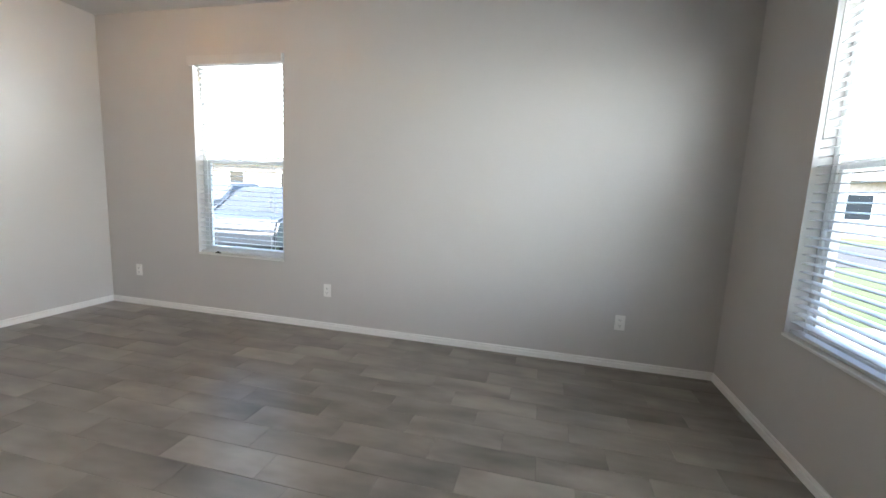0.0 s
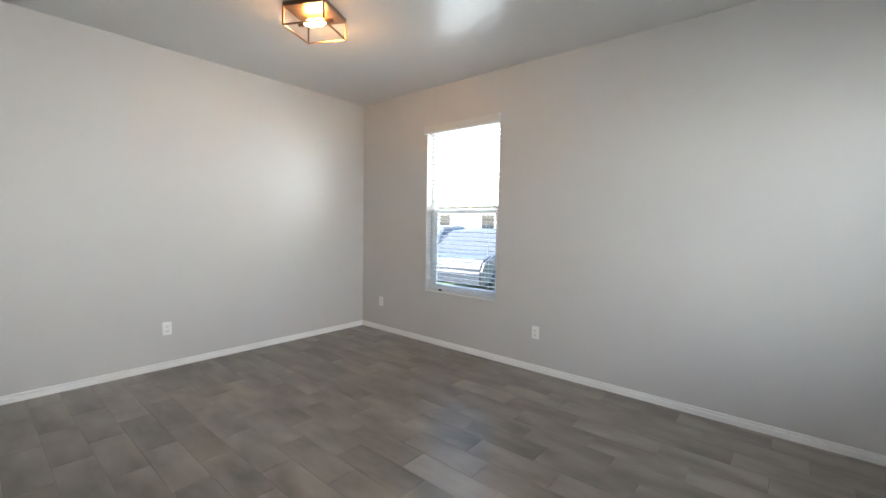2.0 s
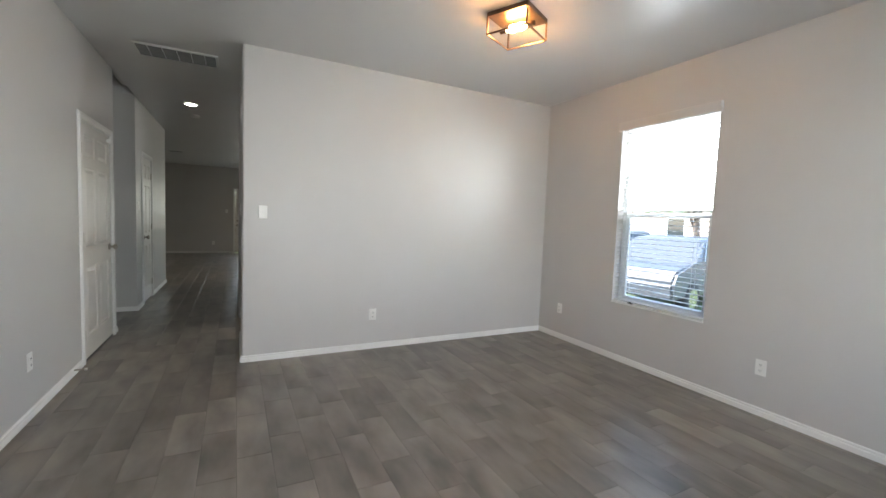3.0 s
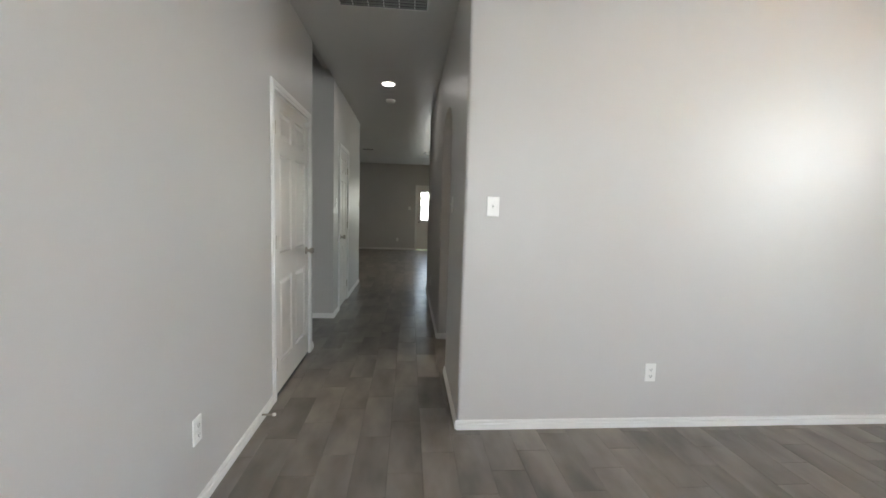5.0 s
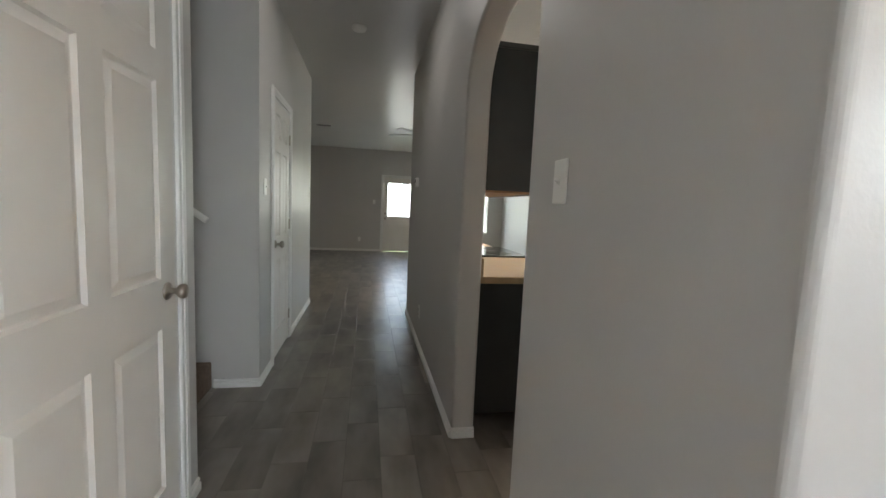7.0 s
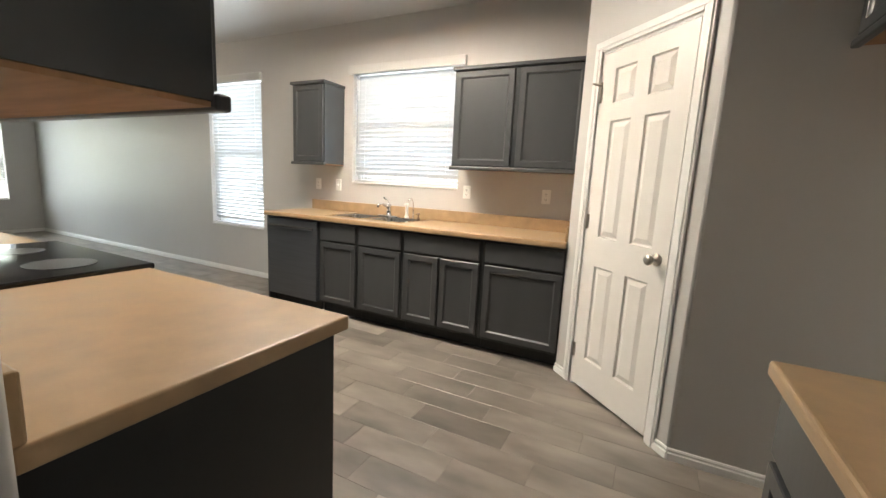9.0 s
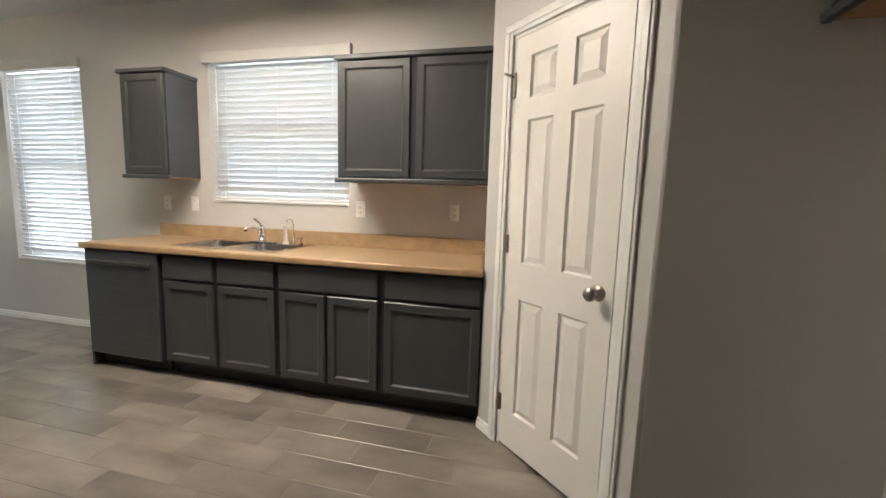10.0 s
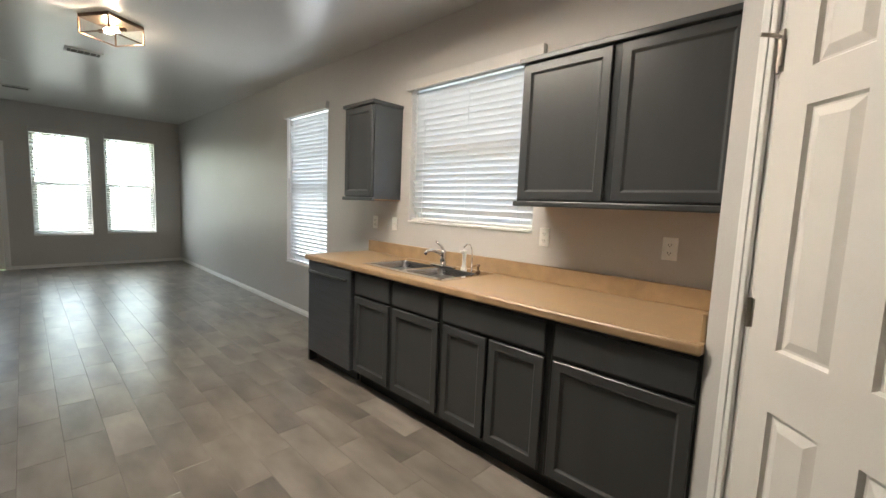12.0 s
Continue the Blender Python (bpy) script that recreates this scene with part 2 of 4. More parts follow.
# wall between the front room and the kitchen, with a rounded corner to the hall
bm = bmesh.new()
R = 0.02
prof = [(XE, 0), (XE, TW), (0, TW)] + [(R - R * math.cos(a), R - R * math.sin(a)) for a in [radians(k * 15) for k in range(7)]]
lo, hi = [bm.verts.new((x, y, 0)) for x, y in prof], [bm.verts.new((x, y, H)) for x, y in prof]
for i in range(len(prof)):
    bm.faces.new((lo[i], lo[(i + 1) % len(prof)], hi[(i + 1) % len(prof)], hi[i]))
bm.faces.new(lo), bm.faces.new(hi)
tagged(part("wall_front_room", bm, WALL), kind="structure")

# hall and kitchen wall with the arched opening
bm = bmesh.new()
N = 28
mid, half = (ARCH0 + ARCH1) / 2, (ARCH1 - ARCH0) / 2
curve = []
for i in range(N + 1):
    u = -math.cos(math.pi * i / N)
    curve.append((mid + half * u, 1.86 + 0.335 * (1 - abs(u) ** 2.5) ** (1 / 2.3)))
RB = 0.018
edge = [(ARCH0, 0.0)] + curve + [(ARCH1, 0.0)]
norms = []
for i, (y, z) in enumerate(edge):
    (ya, za), (yb, zb) = edge[max(i - 1, 0)], edge[min(i + 1, len(edge) - 1)]
    if i <= 1:
        norms.append((-1.0, 0.0))
    elif i >= len(edge) - 2:
        norms.append((1.0, 0.0))
    else:
        k = math.hypot(yb - ya, zb - za)
        norms.append((-(zb - za) / k, (yb - ya) / k))
sect = [(RB - RB * math.cos(radians(a)), RB - RB * math.sin(radians(a))) for a in (0, 30, 60, 90)]
sect = sect + [(TW - x, o) for x, o in sect[::-1]]
rows = [[bm.verts.new((x, y + ny * o, z + nz * o)) for x, o in sect] for (y, z), (ny, nz) in zip(edge, norms)]
for a, b in zip(rows, rows[1:]):
    for k in range(len(sect) - 1):
        f = bm.faces.new((a[k], b[k], b[k + 1], a[k + 1]))
        f.smooth = True
for k, x in ((0, 0.0), (-1, TW)):
    lft, rgt = [bm.verts.new((x, TW, z)) for z in (0, 1.86, H)], [bm.verts.new((x, HALL_END, z)) for z in (0, 1.86, H)]
    top = [bm.verts.new((x, r[k].co.y, H)) for r in rows[1:-1]]
    bm.faces.new((lft[0], rows[0][k], rows[1][k], lft[1]))
    bm.faces.new((lft[1], rows[1][k], top[0], lft[2]))
    bm.faces.new((rows[-1][k], rgt[0], rgt[1], rows[-2][k]))
    bm.faces.new((rows[-2][k], rgt[1], rgt[2], top[-1]))
    for i in range(len(top) - 1):
        bm.faces.new((rows[i + 1][k], rows[i + 2][k], top[i + 1], top[i]))
box(bm, 0.0002, HALL_END - 0.05, 0, TW - 0.0002, HALL_END, H)
tagged(part("wall_hall_east", bm, WALL), kind="structure")

# pantry in the corner of the kitchen, with a slanting front
PA, PB = Vector((2.10, 0.925, 0)), Vector((2.785, 1.61, 0))
wall("wall_pantry_west", "x", 2.10, 2.10 + 0.115, 0.195, 0.913)
wall("wall_pantry_north", "y", 1.495, 1.61, 2.785, XE)
DIAG = pose(PB.x, PB.y, 0, 0, 0, 225)
PW = (PB - PA).length
P0, P1 = 0.165, 0.838
bm = bmesh.new()
for b in ((0, 0, 0, P0, 0.115, H), (P1, 0, 0, PW - 0.012, 0.115, H), (P0, 0, 2.08, P1, 0.115, H)):
    box(bm, *b)
o = part("wall_pantry_front", bm, WALL)
o.matrix_world = DIAG
tagged(o, kind="structure")
RC = 0.012 / math.tan(radians(22.5))
cc = Vector((2.10 + RC, 0.913))
bm = bmesh.new()
arc = [cc + RC * Vector((math.cos(radians(a)), math.sin(radians(a)))) for a in (180, 171, 162, 153, 144, 135)] + [cc + Vector((0.06, 0.0))]
lo, hi = [bm.verts.new((p.x, p.y, 0)) for p in arc], [bm.verts.new((p.x, p.y, H)) for p in arc]
for i in range(len(arc)):
    bm.faces.new((lo[i], lo[(i + 1) % len(arc)], hi[(i + 1) % len(arc)], hi[i])).smooth = i < 5
bm.faces.new(lo), bm.faces.new(hi)
tagged(part("wall_pantry_corner", bm, WALL), kind="structure")

bm = bmesh.new()
for b in ((XW - 0.12, YS - 0.16, XE + 0.16, HW1), (XW - 0.0, HW1, XE + 0.16, HW2), (XFAR - 0.12, HW2 + 0.12, XE + 0.16, YN + 0.16), (XW - 0.12, HW2, XE + 0.16, HW2 + 0.12)):
    box(bm, b[0], b[1], H, b[2], b[3], H + 0.12)
# unseen lid over the added light block behind door_1
box(bm, -1.95, 0.20, H, XW - 0.12, HW1 - 0.12, H + 0.12)
tagged(part("ceiling", bm, CEIL), kind="structure")
bm = bmesh.new()
box(bm, XFAR - 0.12, HW1 - 0.12, 5.3, XW + 0.0, HW2 + 0.12, 5.4)
tagged(part("ceiling_stairwell", bm, CEIL), kind="structure")


# baseboards: a flat board with a stepped, eased top
def baseboard(length, m):
    bm = bmesh.new()
    sec = [(0, 0), (-0.014, 0), (-0.014, 0.033), (-0.012, 0.036), (-0.0065, 0.038), (-0.0065, 0.043), (-0.010, 0.046), (-0.010, 0.051), (-0.006, 0.057), (0, 0.059)]
    a, b = [bm.verts.new((0, y, z)) for y, z in sec], [bm.verts.new((length, y, z)) for y, z in sec]
    for i in range(len(sec)):
        bm.faces.new((a[i], a[(i + 1) % len(sec)], b[(i + 1) % len(sec)], b[i]))
    bm.faces.new(a), bm.faces.new(b)
    o = part("baseboard", bm, TRIM)
    o.matrix_world = m
    tagged(o, kind="structure")


E_, S_, N_, W_ = -90, 180, 0, 90   # turn of things on a wall: local y points into the wall
CAS = 0.057
baseboard(0 - YS, pose(XE, 0, 0, 0, 0, E_))
baseboard(YN - 4.52, pose(XE, YN, 0, 0, 0, E_))
baseboard(XE + 0.004, pose(-0.004, 0, 0, 0, 0, N_))
baseboard(XE - XW, pose(XE, YS, 0, 0, 0, S_))
baseboard(DOOR_W[0] - CAS - YS, pose(XW, YS, 0, 0, 0, W_))
baseboard(HW1 - DOOR_W[1] - CAS, pose(XW, DOOR_W[1] + CAS, 0, 0, 0, W_))
baseboard(DOOR_C[0] - CAS - HW2, pose(XW, HW2, 0, 0, 0, W_))
baseboard(HW_END - DOOR_C[1] - CAS, pose(XW, DOOR_C[1] + CAS, 0, 0, 0, W_))
baseboard(0.30, pose(XW - 0.29, HW2, 0, 0, 0, N_))
baseboard(XW - 0.12 - XFAR, pose(XW - 0.0, HW_END, 0, 0, 0, S_))
baseboard(ARCH0, pose(0, ARCH0, 0, 0, 0, E_))
baseboard(HALL_END - ARCH1, pose(0, HALL_END, 0, 0, 0, E_))
baseboard(TW, pose(0, ARCH1, 0, 0, 0, N_))
baseboard(TW, pose(TW, ARCH0, 0, 0, 0, S_))
baseboard(TW, pose(TW, HALL_END, 0, 0, 0, S_))
baseboard(DOOR_N[0] - CAS - XFAR, pose(XFAR, YN, 0, 0, 0, N_))
baseboard(XE - DOOR_N[1] - CAS, pose(DOOR_N[1] + CAS, YN, 0, 0, 0, N_))
baseboard(0.925 - 0.195, pose(2.10, 0.925, 0, 0, 0, E_))
baseboard(1.0, pose(2.10, 0.195, 0, 0, 0, S_))
baseboard(P0 - CAS, DIAG)
baseboard(PW - P1 - CAS, DIAG @ Matrix.Translation((P1 + CAS, 0, 0)))


# doors: local x across the leaf, front towards -y
def casing(w, h, m, name="trim"):
    bm = bmesh.new()
    for x0, x1, z0, z1 in ((-CAS, 0.004, 0, h + CAS), (w - 0.004, w + CAS, 0, h + CAS), (0.004, w - 0.004, h - 0.004, h + CAS)):
        box(bm, x0, -0.014, z0, x1, 0, z1, 0.004)
    for x0, x1, z0, z1 in ((-CAS + 0.012, -0.016, 0, h + 0.016), (w + 0.016, w + CAS - 0.012, 0, h + 0.016), (-CAS + 0.012, w + CAS - 0.012, h + 0.016, h + CAS - 0.012)):
        box(bm, x0, -0.019, z0, x1, -0.012, z1, 0.003)
    for x0, x1, z0, z1 in ((0, 0.018, 0, h), (w - 0.018, w, 0, h), (0.018, w - 0.018, h - 0.018, h)):
        box(bm, x0, 0.002, z0, x1, 0.112, z1)
    o = part(name, bm, TRIM)
    o.matrix_world = m
    tagged(o, kind="structure")


def panel(bm, x0, z0, x1, z1, y=0.0115):
    """A raised panel: a sunk edge that slopes up to a flat field."""
    def ring(d, yy):
        return [bm.verts.new(c) for c in ((x0 + d, yy, z0 + d), (x1 - d, yy, z0 + d), (x1 - d, yy, z1 - d), (x0 + d, yy, z1 - d))]
    rs = [ring(-0.001, 0.0005), ring(0.007, y), ring(0.013, y), ring(0.039, 0.0015)]
    for a, b in zip(rs, rs[1:]):
        for k in range(4):
            bm.faces.new((a[k], a[(k + 1) % 4], b[(k + 1) % 4], b[k]))
    bm.faces.new(rs[-1])


def knob(parent, x, z):
    m = Matrix.Translation((x, 0, z)) @ Matrix.Rotation(math.pi / 2, 4, "X")
    bm = bmesh.new()
    lathe(bm, [(0.001, 0), (0.032, 0), (0.033, 0.004), (0.028, 0.010), (0.012, 0.014), (0.011, 0.032), (0.020, 0.038), (0.027, 0.048), (0.028, 0.058), (0.023, 0.066), (0.010, 0.070), (0.001, 0.070)], m)
    return part("knob", bm, NICKEL, parent, "satin nickel round door knob")


def hinge(parent, x, z):
    bm = bmesh.new()
    cyl(bm, 0.006, 0.09, Matrix.Translation((x, -0.006, z)), seg=10)
    box(bm, x - 0.012, -0.002, z - 0.044, x + 0.012, 0.001, z + 0.044)
    part("hinge", bm, NICKEL, parent)


def six_panel_door(name, w, h, m, knob_side, label, hinges=True):
    o = empty(name, m, label, "door", kind="structure")
    g = 0.022
    x0, x1, z0, z1 = g, w - g, 0.020, h - g
    lw = x1 - x0
    st, mu = 0.105, 0.10
    pw = (lw - 2 * st - mu) / 2
    cols = [(x0 + st, x0 + st + pw), (x1 - st - pw, x1 - st)]
    rows = [(0.215, 0.815), (0.995, 1.672), (1.772, 1.962)]
    bm = bmesh.new()
    ys = (0.0, 0.035)
    for a, b in ((x0, x0 + st), (x1 - st, x1), (cols[0][1], cols[1][0])):
        box(bm, a, ys[0], z0, b, ys[1], z1)
    for a, b in ((z0, rows[0][0]), (rows[0][1], rows[1][0]), (rows[1][1], rows[2][0]), (rows[2][1], z1)):
        for c in cols:
            box(bm, c[0], ys[0], a, c[1], ys[1], b)
    bmesh.ops.remove_doubles(bm, verts=bm.verts, dist=0.0002)
    leaf = part("leaf", bm, DOOR, o)
    for c in cols:
        for r in rows:
            bm = bmesh.new()
            panel(bm, c[0], r[0], c[1], r[1])
            part("panel", bm, DOOR, leaf)
    kx = x1 - 0.065 if knob_side == "x1" else x0 + 0.065
    hx = x0 - 0.001 if knob_side == "x1" else x1 + 0.001
    knob(o, kx, 0.945)
    if hinges:
        for z in (0.24, 1.08, 1.83):
            hinge(o, hx, z)
    return o


mw = pose(XW, DOOR_W[0], 0, 0, 0, W_)
casing(DOOR_W[1] - DOOR_W[0], DOOR_W[2], mw)
d = six_panel_door("door_1", DOOR_W[1] - DOOR_W[0], DOOR_W[2], mw, "x1", "closed white six-panel door in the hall")
# black strip added to draw the dark gap below the leaf
bpart("door_gap_shade", (0.024, -0.004, 0.004, DOOR_W[1] - DOOR_W[0] - 0.024, 0.030, 0.021), BLACK, d, 0.002, "black strip standing in for the shade in the gap under the door")
bpart("door_sensor", (0.80, -0.045, 1.985, 0.845, -0.002, 2.02), PLASTIC, d, 0.006, "white plastic contact sensor")
mc = pose(XW, DOOR_C[0], 0, 0, 0, W_)
casing(DOOR_C[1] - DOOR_C[0], DOOR_C[2], mc)
six_panel_door("door_2", DOOR_C[1] - DOOR_C[0], DOOR_C[2], mc, "x0", "closed white six-panel closet door")
mp_ = DIAG @ Matrix.Translation((P0, 0, 0))
casing(P1 - P0, 2.08, mp_)
pd = six_panel_door("door_3", P1 - P0, 2.08, mp_, "x1", "closed white six-panel pantry door")
bm = bmesh.new()
tube(bm, [(0.02, -0.008, 1.885), (0.02, -0.035, 1.888), (0.012, -0.062, 1.892)], 0.006)
box(bm, 0.010, -0.010, 1.80, 0.030, -0.001, 1.905, 0.003)
part("hinge_stop", bm, NICKEL, pd, "metal hinge-pin door stop")

# rear door with a glazed upper half
mn = pose(DOOR_N[0], YN, 0)
wN = DOOR_N[1] - DOOR_N[0]
casing(wN, DOOR_N[2], mn)
rd = empty("door_4", mn, "white rear door with a glazed upper half", "door", kind="structure")
bm = bmesh.new()
gx0, gx1, gz0, gz1 = 0.115, wN - 0.115, 0.97, 1.91
for b in ((0.02, 0, 0.012, gx0, 0.04, 2.04), (gx1, 0, 0.012, wN - 0.02, 0.04, 2.04), (gx0, 0, 0.012, gx1, 0.04, gz0), (gx0, 0, gz1, gx1, 0.04, 2.04)):
    box(bm, *b)
part("leaf", bm, DOOR, rd)
bm = bmesh.new()
for b in ((gx0 - 0.02, -0.01, gz0 - 0.02, gx0 + 0.012, 0, gz1 + 0.02), (gx1 - 0.012, -0.01, gz0 - 0.02, gx1 + 0.02, 0, gz1 + 0.02), (gx0 + 0.012, -0.01, gz0 - 0.02, gx1 - 0.012, 0, gz0 + 0.012), (gx0 + 0.012, -0.01, gz1 - 0.012, gx1 - 0.012, 0, gz1 + 0.02)):
    box(bm, *b)
part("glazing_bead", bm, TRIM, rd)
bpart("pane", (gx0, 0.017, gz0, gx1, 0.022, gz1), GLASS, rd).visible_shadow = False
knob(rd, 0.075, 0.92)
bm = bmesh.new()
cyl(bm, 0.03, 0.02, Matrix.Translation((0.075, -0.011, 1.06)) @ Matrix.Rotation(math.pi / 2, 4, "X"))
part("deadbolt", bm, NICKEL, rd)


# windows: local x across, y outwards, z up; the origin is on the floor line of the inner wall face
def window(name, w, z0, z1, m, rail=True, label="white vinyl single-hung window"):
    o = empty(name, m, label, "window", kind="structure")
    bm = bmesh.new()
    f, ya, yb = 0.045, 0.085, 0.15
    for b in ((0, ya, z0, f, yb, z1), (w - f, ya, z0, w, yb, z1), (f, ya, z0, w - f, yb, z0 + f), (f, ya, z1 - f, w - f, yb, z1)):
        box(bm, *b, bevel=0.004)
    part("window_frame", bm, VINYL, o)
    zm = z0 + (z1 - z0) * 0.505
    if rail:
        bpart("meeting_rail", (f, 0.092, zm - 0.022, w - f, 0.135, zm + 0.022), VINYL, o, 0.004)
        bm = bmesh.new()
        for b in ((f, 0.092, z0 + f, f + 0.028, 0.118, zm - 0.022), (w - f - 0.028, 0.092, z0 + f, w - f, 0.118, zm - 0.022), (f + 0.028, 0.092, z0 + f, w - f - 0.028, 0.118, z0 + f + 0.035)):
            box(bm, *b, bevel=0.003)
        part("sash", bm, VINYL, o)
        panes = ((z0 + f, zm - 0.022), (zm + 0.022, z1 - f))
    else:
        panes = ((z0 + f, z1 - f),)
    for a, b in panes:
        bpart("pane", (f, 0.122, a, w - f, 0.126, b), GLASS, o).visible_shadow = False
    bm = bmesh.new()
    box(bm, 0.001, -0.012, z0 + 0.001, w - 0.001, 0.085, z0 + 0.018, 0.004)
    part("window_sill", bm, TRIM, o)
    return o


def blind(w, z0, z1, m, tilt, pitch=0.0445, lift=0.0, label="", vw=0.0):
    """A horizontal slat blind with headrail, valance, slats, bottom rail, cords and wand."""
    o = empty("window_blind", m, label, "blind", "window blinds")
    yc = 0.045
    bpart("headrail", (0.006, yc - 0.028, z1 - 0.042, w - 0.006, yc + 0.028, z1 - 0.002), SLAT, o, 0.003)
    bm = bmesh.new()
    v = vw
    box(bm, -v, -0.042, z1 - 0.045, w + v, -0.030, z1 + 0.036, 0.004)
    if v:
        box(bm, -v, -0.031, z1 - 0.045, -v + 0.012, -0.001, z1 + 0.036, 0.003)
        box(bm, w + v - 0.012, -0.031, z1 - 0.045, w + v, -0.001, z1 + 0.036, 0.003)
    part("valance", bm, VALANCE, o)
    bm = bmesh.new()
    n, d = 6, 0.025
    t = 0.0028
    top, bot = [], []
    for i in range(n + 1):
        u = -1 + 2 * i / n
        yy, zz = u * d, 0.003 * (1 - u * u)
        top.append([bm.verts.new((x, yy, zz + t)) for x in (0.008, w - 0.008)])
        bot.append([bm.verts.new((x, yy, zz)) for x in (0.008, w - 0.008)])
    for i in range(n):
        bm.faces.new((top[i][0], top[i][1], top[i + 1][1], top[i + 1][0]))
        bm.faces.new((bot[i][0], bot[i + 1][0], bot[i + 1][1], bot[i][1]))
    for a in (0, n):
        bm.faces.new((top[a][0], top[a][1], bot[a][1], bot[a][0]))
    zs, z = [], z1 - 0.075
    zb = z0 + 0.022 + lift
    while z > zb + 0.045:
        zs.append(z)
        z -= pitch
    first = part("slat", bm, SLAT, o)
    for i, z in enumerate(zs):
        s = first if i == 0 else new("slat", first.data)
        s.parent = o
        s.matrix_basis = pose(0, yc, z, tilt + random.uniform(-1.2, 1.2), random.uniform(-0.12, 0.12), 0)
    bpart("bottom_rail", (0.008, yc - 0.026, zb, w - 0.008, yc + 0.026, zb + 0.018), SLAT, o, 0.004)
    for x in (0.14, w / 2, w - 0.14) if w > 1.1 else (0.14, w - 0.14):
        bm = bmesh.new()
        for y in (yc - 0.027, yc + 0.027):
            box(bm, x - 0.0012, y - 0.0008, zb + 0.01, x + 0.0012, y + 0.0008, z1 - 0.03)
        part("ladder_cord", bm, SLAT, o)
    bm = bmesh.new()
    tube(bm, [(0.08, -0.012, z1 - 0.05), (0.082, -0.014, z1 - 0.75)], 0.004, 6)
    part("tilt_wand", bm, PLASTIC, o)
    return o


def window_and_blind(name, win, turn, tilt, label, lift=0.0, vw=0.0):
    s0, s1, z0, z1 = win
    m = {E_: pose(XE, s1, 0, 0, 0, E_), S_: pose(s1, YS, 0, 0, 0, S_), N_: pose(s0, YN, 0)}[turn]
    window(name, s1 - s0, z0, z1, m)
    blind(s1 - s0, z0, z1, m, tilt, label=label, lift=lift, vw=vw)
    return m


m = window_and_blind("window_1", WIN_E, E_, -3, "white horizontal blind with open slats, front room", vw=0.02)
latch = empty("window_latch", m, "small black plastic latch on the window sill", "latch")
bm = bmesh.new()
box(bm, 0.19, -0.010, WIN_E[2] + 0.020, 0.245, 0.010, WIN_E[2] + 0.030, 0.004)
box(bm, 0.205, -0.006, WIN_E[2] + 0.028, 0.228, 0.006, WIN_E[2] + 0.040, 0.004)
part("latch_body", bm, BLACK, latch)
window_and_blind("window_2", WIN_S, S_, 6, "white horizontal blind, slats open, facing the street")
# added out of view as a light source; only window_2 is known
window_and_blind("window_7_added", WIN_S_ADDED, S_, 6, "white horizontal blind, slats open, facing the street")
window_and_blind("window_3", WIN_K, E_, -56, "white horizontal blind with tilted slats above the sink", vw=0.03)
window_and_blind("window_4", WIN_D, E_, -60, "white horizontal blind with tilted slats in the dining area", vw=0.02)
window_and_blind("window_5", WIN_N1, N_, 28, "white horizontal blind on the rear window by the door")
window_and_blind("window_6", WIN_N2, N_, 28, "white horizontal blind on the rear window by the corner")


# outlets, switches and small wall fittings
def plate(m, kind, label):
    o = empty("wall_outlet" if kind == "outlet" else "light_switch", m, label, "outlet" if kind == "outlet" else "switch", "wall plates")
    bm = bmesh.new()
    box(bm, -0.036, -0.007, -0.058, 0.036, 0, 0.058, 0.004)
    part("cover_plate", bm, PLASTIC, o)
    if kind == "outlet":
        for z in (-0.021, 0.021):
            bm = bmesh.new()
            box(bm, -0.017, -0.010, z - 0.014, 0.017, -0.006, z + 0.014, 0.003)
            soc = part("socket", bm, PLASTIC, o)
            bm = bmesh.new()
            for x in (-0.007, 0.006):
                box(bm, x - 0.0012, -0.0108, z - 0.004, x + 0.0012, -0.0095, z + 0.006)
            cyl(bm, 0.0025, 0.0012, Matrix.Translation((0, -0.0102, z - 0.009)) @ Matrix.Rotation(math.pi / 2, 4, "X"), seg=8)
            part("slot", bm, HOLE, soc)
    else:
        bm = bmesh.new()
        box(bm, -0.0055, -0.010, -0.012, 0.0055, -0.006, 0.012, 0.001)
        tube(bm, [(0, -0.008, -0.002), (0, -0.020, 0.006)], 0.004, 8)
        part("toggle", bm, PLASTIC, o)
    return o


OUT = "white plastic duplex outlet low on the wall"
for y in (-0.36, -2.458, -4.898):
    plate(pose(XE, y, 0.355, 0, 0, E_), "outlet", OUT)
plate(pose(1.207, 0, 0.355), "outlet", OUT)
plate(pose(XW, -0.62, 0.36, 0, 0, W_), "outlet", OUT)
plate(pose(0.168, 0, 1.356), "switch", "white toggle light switch by the hall corner")
plate(pose(0, 0.64, 1.37, 0, 0, E_), "switch", "white light switch beside the kitchen arch")
plate(pose(XW, 2.70, 1.38, 0, 0, W_), "switch", "white light switch beside the closet door")
plate(pose(XW, 4.95, 1.38, 0, 0, W_), "switch", "white light switch at the end of the hall")
plate(pose(-0.31, YN, 1.365), "switch", "white light switch beside the rear door")
plate(pose(-0.69, YN, 0.33), "outlet", OUT)
plate(pose(XE, 2.638, 1.195, 0, 0, E_), "outlet", "white outlet above the kitchen worktop")
plate(pose(XE, 1.92, 1.195, 0, 0, E_), "outlet", "white outlet above the kitchen worktop")
plate(pose(XE, 4.13, 1.19, 0, 0, E_), "switch", "white switch beside the kitchen window")
plate(pose(XE, 4.41, 1.19, 0, 0, E_), "outlet", "white outlet above the kitchen worktop")
plate(pose(XE, 5.12, 0.36, 0, 0, E_), "outlet", OUT)
